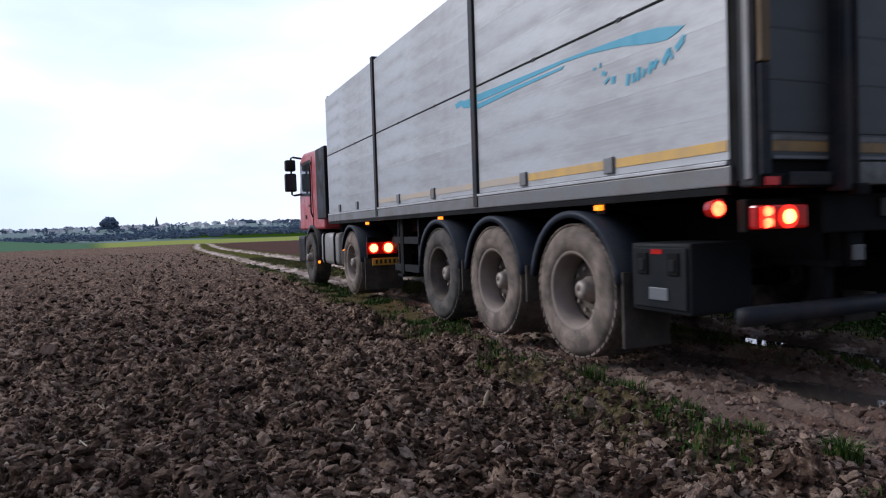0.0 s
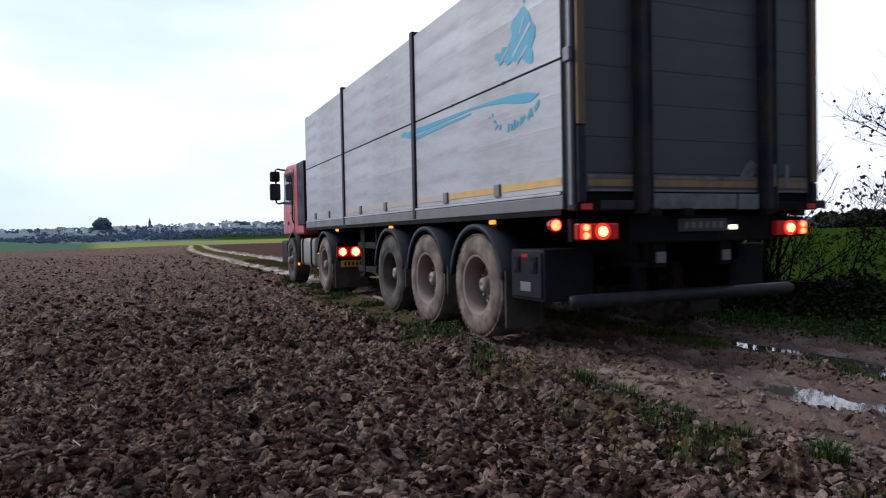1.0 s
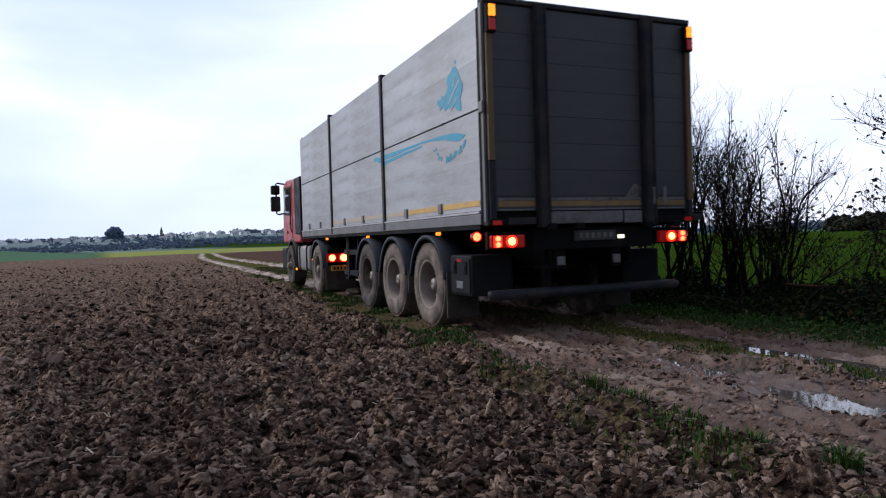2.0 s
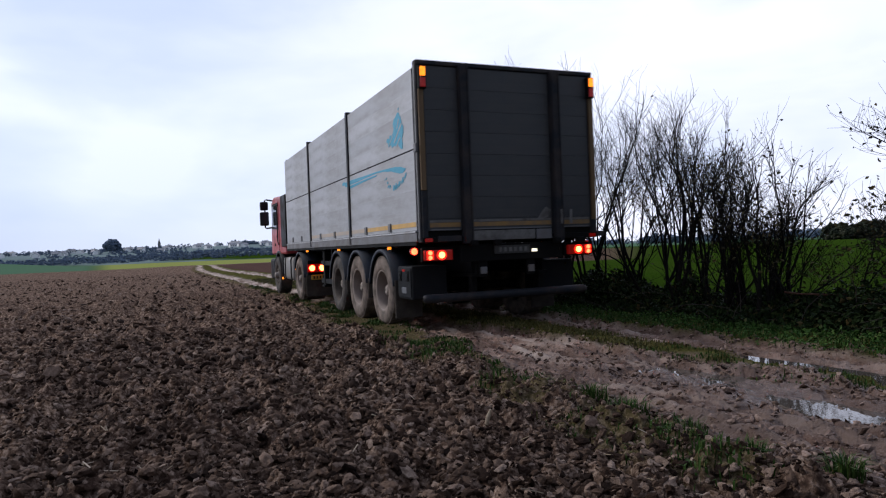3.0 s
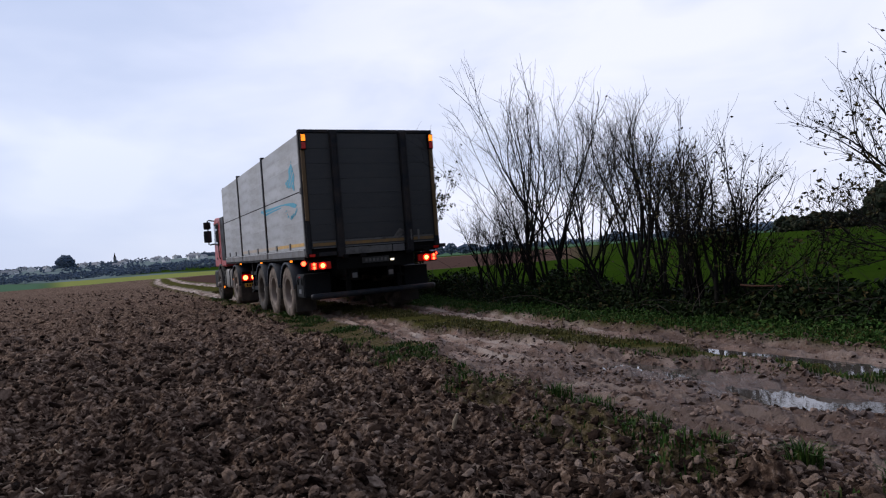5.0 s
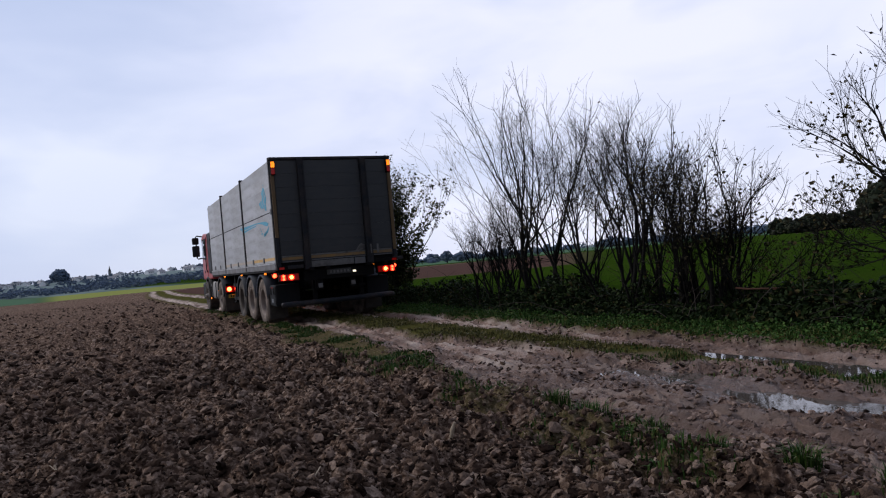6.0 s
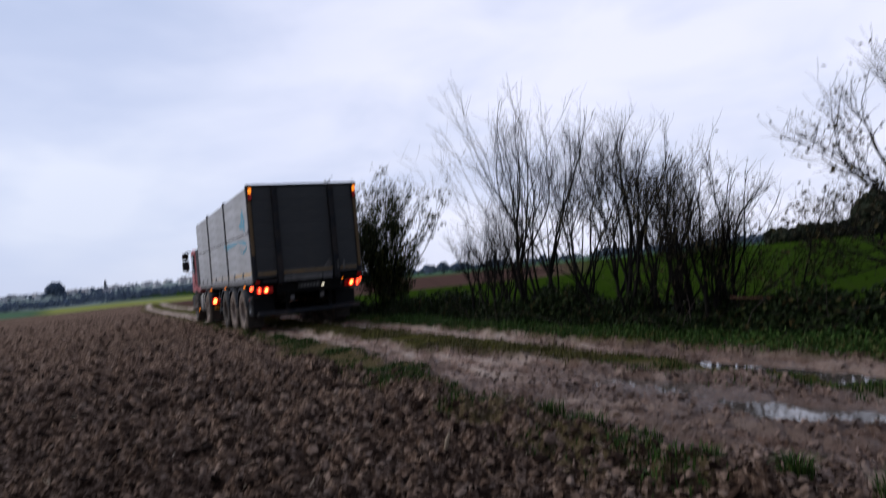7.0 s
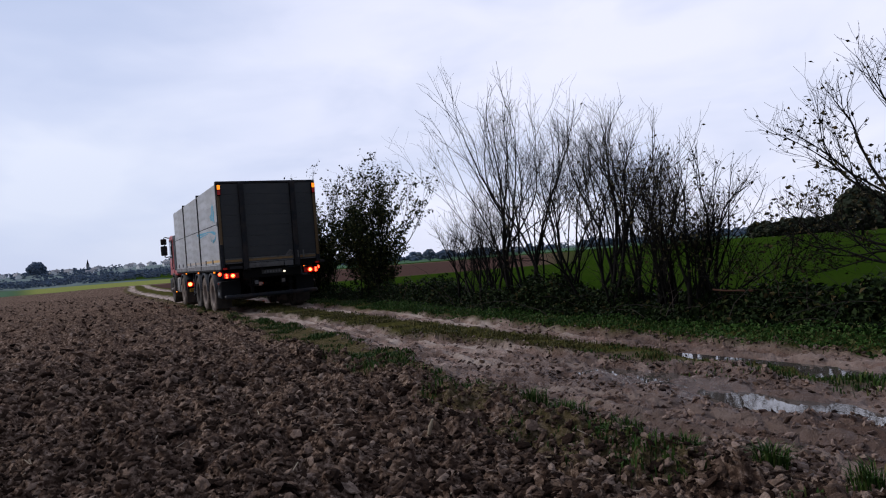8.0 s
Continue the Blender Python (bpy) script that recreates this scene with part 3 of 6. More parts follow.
def build_ground():
    rings = [0.0] + [0.08 + 0.045 * k for k in range(49)]
    r = 2.3
    while r < 4500:
        rings.append(r)
        r *= 1.0068 if r < 24 else 1.018 if r < 130 else 1.05
    rings = np.array(rings)
    fine = np.arange(-39.5, 38.5, 0.135)
    wide = np.concatenate([fine, np.arange(39.3, 320.2, 1.5)])
    a = np.radians(wide)
    rr, aa = np.meshgrid(rings, a, indexing="ij")
    x, y = rr * np.sin(aa), rr * np.cos(aa)
    z, covers = land(x.ravel(), y.ravel())
    nr, na = rr.shape
    i, j = np.meshgrid(np.arange(nr - 1), np.arange(na), indexing="ij")
    k = (j + 1) % na
    faces = np.stack([i * na + j, i * na + k, (i + 1) * na + k, (i + 1) * na + j], -1).reshape(-1, 4)[:, ::-1]
    me = mesh_from("ground", np.column_stack([x.ravel(), y.ravel(), z]), faces, M["ground"], True)
    for key, value in covers.items():
        if key not in ("ploughed", "berm"):
            at = me.attributes.new(key, "FLOAT", "POINT")
            at.data.foreach_set("value", value.astype(np.float32))
    tagged(new("ground", me), "ploughed brown field crossed by a muddy rutted farm track", "ground", kind="structure")


build_ground()


def puddle(label, s0, s1, v0, v1, level):
    """Standing water in a hollow of the ruts; the uneven mud gives it its shore."""
    n = 26
    verts = []
    for i in range(n):
        a = i * math.tau / n
        s = (s0 + s1) / 2 + (s1 - s0) / 2 * math.cos(a) * (1 + 0.06 * math.sin(3 * a))
        v = (v0 + v1) / 2 + (v1 - v0) / 2 * math.sin(a) * (1 + 0.08 * math.sin(5 * a + 1))
        p = START + s * ALONG + v * ACROSS
        verts.append((p[0], p[1]))
    bm = bmesh.new()
    top = [bm.verts.new((x, y, level)) for x, y in verts]
    low = [bm.verts.new((x, y, level - 0.05)) for x, y in verts]
    bm.faces.new(top)
    bm.faces.new(low[::-1])
    for i in range(n):
        bm.faces.new((top[i], low[i], low[(i + 1) % n], top[(i + 1) % n]))
    bmesh.ops.recalc_face_normals(bm, faces=list(bm.faces))
    tagged(part("puddle", bm, "water"), label, "puddle", "puddles on the track", "structure")


puddle("narrow puddle of grey rainwater in the far rut", -2.6, 2.1, 0.24, 0.74, -0.012)
puddle("broad shallow puddle of muddy water in the track", -2.6, 0.75, -0.84, -0.22, -0.018)
puddle("thin film of water on churned mud", 0.6, 2.2, -0.72, -0.05, -0.048)

# ---------------------------------------------------------------- the lorry
# In the lorry's own space x is to its right, y ahead from the tail and z up from the ground.
FLOOR, TOP, SEAM, LENGTH = 1.17, 3.345, 2.335, 9.32


def wheel(parent, x, y, radius, width, dish, tyre_mat, rim_mat, name="wheel"):
    """A wheel with tyre, dished rim, hub and studs; side: the way its outer face looks."""
    side = -1 if x < 0 else 1
    hubob = new(name)
    hubob.parent = parent
    hubob.matrix_basis = pose(x, y, radius - 0.012)
    w, R = width / 2, radius
    prof = [(-w, R * 0.60), (-w * 1.06, R * 0.74), (-w * 1.02, R * 0.88), (-w * 0.90, R * 0.965), (-w * 0.6, R * 0.993), (0, R), (w * 0.6, R * 0.993), (w * 0.90, R * 0.965),
            (w * 1.02, R * 0.88), (w * 1.06, R * 0.74), (w, R * 0.60), (w * 0.7, R * 0.56), (-w * 0.7, R * 0.56)]
    bm = bm_lathe(prof, 48, 0.006, int(y * 10))
    part("tyre", bm, tyre_mat, hubob, "mud-caked black tyre", True)
    blocks = bmesh.new()
    for k in range(44):
        a = k * math.tau / 44
        for row in (-0.72, -0.24, 0.24, 0.72):
            r = bmesh.ops.create_cube(blocks, size=1.0)
            bmesh.ops.scale(blocks, vec=(width * 0.20, R * 0.105, 0.014), verts=r["verts"])
            bmesh.ops.transform(blocks, matrix=pose(0, 0, 0, math.degrees(a + (0.03 if row > 0 else -0.03)), 0, 0) @ pose(row * w, 0, R * 0.998 - 0.02 * abs(row) ** 3 * R), verts=r["verts"])
    part("tread", blocks, tyre_mat, hubob, "worn tread blocks filled with mud")
    e = side * w
    rim = [(e * 0.96, R * 0.615), (e * 1.00, R * 0.60), (e * 0.93, R * 0.545), (e * (1 - dish), R * 0.50), (e * (1 - dish) - side * 0.02, R * 0.50), (e * (1 - dish) - side * 0.02, R * 0.53), (e * 0.86, R * 0.57)]
    part("rim", bm_lathe(rim, 40), rim_mat, hubob, "dished steel rim smeared with dried mud", True)
    hx = e * (1 - dish)
    disc = [(hx - side * 0.03, R * 0.505), (hx - side * 0.012, R * 0.505), (hx + side * 0.012, R * 0.40), (hx + side * 0.012, R * 0.26), (hx, R * 0.12), (hx - side * 0.02, R * 0.12)]
    # the recess shade is put into the disc's dark colour
    part("wheel_disc", bm_lathe(disc, 36), "rim_dark", hubob, "dirty wheel disc, coloured dark for the rim's shade", True)
    hub = [(hx - side * 0.03, 0.012), (hx - side * 0.03, R * 0.20), (hx + side * 0.03, R * 0.20), (hx + side * 0.045, R * 0.17), (hx + side * 0.08, R * 0.155), (hx + side * 0.105, R * 0.14), (hx + side * 0.118, R * 0.09), (hx + side * 0.12, 0.012)]
    part("hub", bm_lathe(hub, 24), "hub", hubob, "greasy round hub cap", True)
    for k in range(10):
        a = k * math.tau / 10
        py, pz = R * 0.33 * math.cos(a), R * 0.33 * math.sin(a)
        part("wheel_nut", bm_tube([(hx - side * 0.02, py, pz), (hx + side * 0.035, py, pz)], 0.017, 6), "hub", hubob)
    for k in range(8):
        a = (k + 0.5) * math.tau / 8
        py, pz = R * 0.43 * math.cos(a), R * 0.43 * math.sin(a)
        part("vent_hole", bm_tube([(hx - side * 0.01, py, pz), (hx + side * 0.003, py, pz)], 0.026, 10), "chassis", hubob)
    return hubob


def arch(x0, x1, cy, cz, r, a0, a1, thick=0.022, steps=18, lip=0.03):
    """A bent mudguard sheet round an axle, with a turned-down lip on its outer edge."""
    bm = bmesh.new()
    rows = []
    for k in range(steps + 1):
        a = radians(a0 + (a1 - a0) * k / steps)
        c, s = math.cos(a), math.sin(a)
        ring = [(x0, r - lip), (x0, r + thick), (x1, r + thick), (x1, r), (x0 + 0.02 * (1 if x1 > x0 else -1), r), (x0 + 0.02 * (1 if x1 > x0 else -1), r - lip)]
        rows.append([bm.verts.new((x, cy + q * c, cz + q * s)) for x, q in ring])
    for a, b in zip(rows, rows[1:]):
        for i in range(6):
            j = (i + 1) % 6
            bm.faces.new((a[i], a[j], b[j], b[i]))
    bm.faces.new(rows[0][::-1])
    bm.faces.new(rows[-1])
    bmesh.ops.recalc_face_normals(bm, faces=list(bm.faces))
    return bm


WHEELS = []  # (wheel, x, y, radius)


def build_trailer():
    tr = tagged(new("semi_trailer"), "silver drop-side semi-trailer with near-black tailboard and lit lamps", "trailer")
    # floor, rails and undercarriage
    part("floor_deck", bm_of((-1.22, 1.22, 0.05, LENGTH - 0.02, FLOOR, FLOOR + 0.05)), "chassis", tr)
    for sx in (-1, 1):
        a, b = sorted((sx * 1.225, sx * 1.285))
        part("side_rail", bm_of((a, b, 0.17, LENGTH, 1.175, 1.285), bevel=0.008), "rail", tr, "dirty grey aluminium bottom rail")
        part("rub_strip", bm_of((a - 0.008, b + 0.008, 0.19, LENGTH - 0.02, 1.288, 1.312), bevel=0.004), "pale_metal", tr, "pale worn edge strip")
        part("under_rail", bm_of((a + 0.004, b - 0.004, 0.2, LENGTH, 1.13, 1.172)), "chassis", tr)
        a, b = sorted((sx * 0.42, sx * 0.56))
        part("chassis_beam", bm_of((a, b, 0.12, LENGTH, 1.08, 1.12), (sx * 0.49 - 0.012, sx * 0.49 + 0.012, 0.12, LENGTH, 0.74, 1.08), (a, b, 0.12, LENGTH, 0.70, 0.74)), "chassis", tr, "black steel chassis beam")
    for i in range(12):
        y = 0.5 + i * 0.76
        part("cross_member", bm_of((-1.2, 1.2, y, y + 0.06, 1.122, 1.168)), "chassis", tr)
    part("front_wall", bm_of((-1.24, 1.24, LENGTH - 0.06, LENGTH, FLOOR + 0.05, TOP + 0.05), bevel=0.01), "rail", tr, "grey front bulkhead")
    part("cover_sheet", bm_of((-1.2, 1.2, 0.04, LENGTH - 0.07, TOP - 0.05, TOP - 0.03)), "chassis", tr, "dark tarpaulin over the load")
    # side walls: six panels a side, each of four boards
    spans = [(0.19, 3.255), (3.365, 6.42), (6.53, LENGTH - 0.03)]
    levels = [(1.318, SEAM - 0.010), (SEAM + 0.010, TOP)]
    cache = {}
    for sx in (-1, 1):
        for y0, y1 in spans:
            for z0, z1 in levels:
                xa, xb = sorted((sx * 1.215, sx * 1.238))
                panel = part("side_panel", bm_of((xa, xb, y0, y1, z0, z1)), "post", tr, "drop-side panel of silver aluminium boards")
                n = 4
                h = (z1 - z0) / n
                key = (round(y1 - y0, 3), round(h, 3))
                if key not in cache:
                    bm = bm_of((-0.016, 0.016, 0, y1 - y0, 0.0002, h - 0.0002), bevel=0.0009)
                    cache[key] = bpy.data.meshes.new("board")
                    bm.to_mesh(cache[key])
                    bm.free()
                    cache[key].materials.append(M["side"])
                for k in range(n):
                    board = new("board", cache[key])
                    board.parent = panel
                    board.matrix_basis = pose(sx * 1.254, y0, z0 + k * h)
            # latches along the bottom of each span
            for f in (0.34, 0.72):
                y = y0 + f * (y1 - y0)
                a, b = sorted((sx * 1.262, sx * 1.292))
                part("latch", bm_of((a, b, y - 0.05, y + 0.05, 1.33, 1.445), bevel=0.008), "steel", tr, "scuffed steel latch")
        for y in (3.31, 6.475):
            a, b = sorted((sx * 1.20, sx * 1.295))
            part("side_post", bm_of((a, b, y - 0.045, y + 0.045, 1.19, TOP + 0.055), bevel=0.008), "post", tr, "dark upright post between panels")
        a, b = sorted((sx * 1.225, sx * 1.268))
        part("panel_seam", bm_of((a, b, 0.19, LENGTH - 0.03, SEAM - 0.009, SEAM + 0.009), bevel=0.003), "chassis", tr, "black hinge line between upper and lower panels")
        for y in (1.1, 2.2, 4.3, 5.5, 7.5, 8.6):
            part("hinge", bm_of((a - 0.006, b + 0.006, y - 0.025, y + 0.025, SEAM - 0.016, SEAM + 0.016), bevel=0.004), "post", tr)
        # rear corner post with its dark inner strip and ochre edge
        a, b = sorted((sx * 1.197, sx * 1.292))
        part("corner_post", bm_of((a, b, 0.0, 0.10, 1.16, TOP + 0.06), bevel=0.012), "post", tr, "dark blue-grey steel corner post")
        a, b = sorted((sx * 1.20, sx * 1.262))
        part("corner_gap", bm_of((a, b, 0.102, 0.188, 1.2, TOP)), "chassis", tr)
        part("corner_edge", bm_of((sx * 1.295 - 0.006, sx * 1.295 + 0.006, 0.02, 0.06, 1.2, TOP), bevel=0.003), "rail", tr, "pale strip on the outer side of the corner post")
        a, b = sorted((sx * 1.272, sx * 1.205))
        part("corner_shoe", bm_of((a, b, -0.03, -0.002, 1.22, 1.79 if sx < 0 else 1.39), bevel=0.006), "post", tr)
        part("corner_strip", bm_of((a, b, -0.035, -0.002, 1.80 if sx < 0 else 1.40, 3.06), bevel=0.006), "amber_wood", tr, "ochre marking strip down the corner")
        part("corner_socket", bm_of((sx * 1.30 - 0.02, sx * 1.30 + 0.02, 0.01, 0.09, SEAM - 0.06, SEAM + 0.05), bevel=0.01), "steel", tr)
    # yellow tape between the latches
    for y0, y1, mat in ((0.20, 1.16, "stripe"), (1.30, 2.32, "stripe"), (2.47, 3.24, "stripe_dull"), (3.38, 4.36, "stripe_dull"), (4.50, 5.52, "stripe_dull"), (5.66, 6.40, "stripe_dull")):
        part("marking_tape", bm_of((-1.2745, -1.2702, y0, y1, 1.365, 1.425)), mat, tr, "yellow reflective tape" if mat == "stripe" else "faded dirty reflective tape")
    build_graphics(tr)
    build_tail(tr)
    # axles, wheels and guards
    for i, y in enumerate((1.73, 3.04, 4.33)):
        part("axle", bm_tube([(-0.95, y, 0.49), (0.95, y, 0.49)], 0.07, 12), "chassis", tr)
        part("air_spring", bm_tube([(-0.5, y - 0.3, 0.5), (-0.5, y - 0.3, 0.72)], 0.12, 14), "chassis", tr)
        for sx in (-1, 1):
            w = wheel(tr, sx * 1.075, y, 0.505, 0.385, 0.92, "tyre" if i < 2 else "tyre_dark", "rim" if i < 2 else "rim_dark")
            WHEELS.append((w, sx * 1.075, y, 0.505))
            part("mudguard", arch(sx * 1.285, sx * 0.87, y, 0.50, 0.575, 8, 172), "guard", tr, "rounded blue-black plastic mudguard", True)
            part("guard_stay", bm_tube([(sx * 1.0, y, 1.09), (sx * 0.5, y, 1.02)], 0.02, 8), "chassis", tr)
    for sx in (-1, 1):
        for y, z0 in ((1.10, 0.14), (2.385, 0.35), (3.685, 0.35)):
            a, b = sorted((sx * 1.27, sx * 0.88))
            part("mud_flap", bm_of((a, b, y + 0.02, y + 0.045, z0, 0.66), bevel=0.004), "flap", tr, "mud-stained rubber flap")
    # storage box by the last axle
    box = part("storage_box", bm_of((-1.235, -0.74, 0.53, 1.07, 0.42, 0.86), bevel=0.02), "plastic", tr, "dark grey plastic storage box with two latches")
    part("box_lid", bm_of((-1.25, -1.236, 0.555, 1.045, 0.45, 0.83), bevel=0.006), "plastic", box)
    for y in (0.66, 0.94):
        part("box_latch", bm_of((-1.262, -1.251, y - 0.05, y + 0.05, 0.66, 0.80), bevel=0.006), "chassis", box, "black recessed latch")
        part("latch_tongue", bm_of((-1.27, -1.263, y - 0.025, y + 0.025, 0.685, 0.76), bevel=0.003), "plastic", box)
    part("box_panel", bm_of((-1.258, -1.251, 0.71, 0.88, 0.50, 0.58), bevel=0.004), "steel", box, "worn pale moulding")
    part("box_sticker", bm_of((-1.2535, -1.2505, 0.76, 0.86, 0.79, 0.82)), "red_lens", box, "red reflector strip")
    part("storage_box", bm_of((0.74, 1.235, 0.53, 1.07, 0.42, 0.86), bevel=0.02), "plastic", tr, "dark grey plastic storage box")
    # landing legs, ladder frame and side lamps
    for sx in (-1, 1):
        x = sx * 1.12
        leg = part("landing_leg", bm_of((x - 0.06, x + 0.06, 5.72, 5.84, 0.42, 1.13), (x - 0.09, x + 0.09, 5.68, 5.88, 0.38, 0.42), bevel=0.008), "chassis", tr, "raised black landing leg")
        for y in (5.25, 6.0):
            part("ladder_rail", bm_of((x - 0.02, x + 0.02, y, y + 0.04, 0.46, 1.12), bevel=0.004), "plastic", tr)
        for z in (0.50, 0.86):
            part("ladder_rung", bm_of((x - 0.05, x + 0.05, 5.2, 6.1, z - 0.05, z + 0.04), bevel=0.006), "plastic", tr, "grey side step")
        for y in (1.42, 4.32, 7.11):
            ob = part("side_lamp", bm_of((sx * 1.235 - 0.02, sx * 1.235 + 0.02, y - 0.035, y + 0.035, 1.085, 1.125), bevel=0.008), "amber_glow", tr, "small lit amber side lamp")
            part("lamp_base", bm_of((sx * 1.205 - 0.012, sx * 1.205 + 0.012, y - 0.05, y + 0.05, 1.06, 1.135)), "chassis", ob)
    part("kingpin_plate", bm_of((-0.55, 0.55, 7.2, 8.9, 1.02, 1.075), bevel=0.01), "chassis", tr)
    part("air_tank", bm_tube([(-0.75, 6.3, 0.82), (-0.75, 7.0, 0.82)], [0.15, 0.15], 18), "chassis", tr)
    part("spare_carrier", bm_of((-0.7, 0.7, 4.95, 5.1, 0.62, 0.7)), "chassis", tr)
    return tr


def build_graphics(tr):
    """Torn remains of the teal firm's mark, as plain shapes of film on the boards."""
    x0, x1 = -1.2742, -1.2703
    fin = [(3.24, 2.255), (2.4, 2.24), (1.75, 2.232), (1.25, 2.216), (0.92, 2.20), (0.70, 2.175), (0.50, 2.13), (0.56, 2.105), (0.64, 2.085), (0.74, 2.092), (0.88, 2.115), (1.08, 2.155), (1.45, 2.195), (1.76, 2.208),
           (2.3, 2.20), (2.85, 2.188), (3.24, 2.185)]
    part("swoosh", bm_prism(fin, x0, x1), "teal", tr, "teal swoosh of worn film")
    part("swoosh_stroke", bm_prism([(1.75, 2.186), (1.78, 2.166), (2.45, 2.15), (3.24, 2.12), (3.24, 2.166), (2.45, 2.182)], x0, x1), "teal", tr)
    part("swoosh_end", bm_prism([(3.38, 2.16), (3.38, 2.25), (3.50, 2.245), (3.62, 2.27), (3.75, 2.25), (3.72, 2.205), (3.6, 2.215), (3.55, 2.18)], x0, x1), "teal", tr)
    bird = [(0.72, 2.90), (0.78, 2.895), (0.83, 2.86), (0.90, 2.84), (0.955, 2.79), (0.93, 2.72), (0.965, 2.66), (1.02, 2.635), (1.10, 2.655), (1.13, 2.61), (1.22, 2.63), (1.255, 2.585), (1.19, 2.555), (1.16, 2.50),
            (1.08, 2.525), (1.02, 2.47), (0.93, 2.49), (0.84, 2.455), (0.79, 2.495), (0.72, 2.44), (0.66, 2.405), (0.60, 2.395), (0.585, 2.47), (0.61, 2.53), (0.55, 2.60), (0.545, 2.68), (0.60, 2.74), (0.64, 2.82)]
    part("torn_figure", bm_prism(bird, x0, x1), "teal", tr, "torn teal patch of film on the upper panel")
    part("torn_dot", bm_prism([(0.70, 2.955), (0.735, 2.96), (0.73, 2.925), (0.705, 2.92)], x0, x1), "teal", tr)
    for pts in ([(0.60, 2.72), (0.62, 2.745), (0.93, 2.53), (0.91, 2.515)], [(0.70, 2.80), (0.72, 2.815), (0.80, 2.70), (0.785, 2.69)], [(0.66, 2.55), (0.68, 2.565), (0.86, 2.455), (0.845, 2.445)], [(0.97, 2.62), (0.98, 2.635), (1.14, 2.53), (1.13, 2.52)]):
        part("tear", bm_prism(pts, -1.2765, -1.2744), "side", tr, "bare silver tear in the film")
    marks = [((1.27, 2.02), 0.05, 0.03, 20), ((1.24, 1.965), 0.06, 0.022, -30), ((1.17, 1.955), 0.04, 0.05, 10), ((1.02, 1.925), 0.035, 0.075, 12), ((0.965, 1.925), 0.03, 0.06, 0), ((0.915, 1.94), 0.035, 0.085, 8), ((0.865, 1.935), 0.03, 0.055, 25), ((0.80, 1.955), 0.035, 0.075, 20),
             ((0.755, 1.965), 0.03, 0.06, 40), ((0.66, 1.985), 0.04, 0.09, 38), ((0.62, 1.995), 0.025, 0.07, -20), ((0.545, 2.03), 0.04, 0.075, 55), ((0.515, 2.06), 0.03, 0.04, 20), ((1.38, 2.075), 0.03, 0.02, 10), ((1.31, 2.085), 0.02, 0.03, 0)]
    for (y, z), w, h, a in marks:
        c, s = math.cos(radians(a)), math.sin(radians(a))
        part("lettering_bar", bm_prism([(y + p * c - q * s, z + p * s + q * c) for p, q in ((-w / 2, -h / 2), (w / 2, -h / 2), (w / 2, h / 2), (-w / 2, h / 2))], x0, x1), "teal", tr)


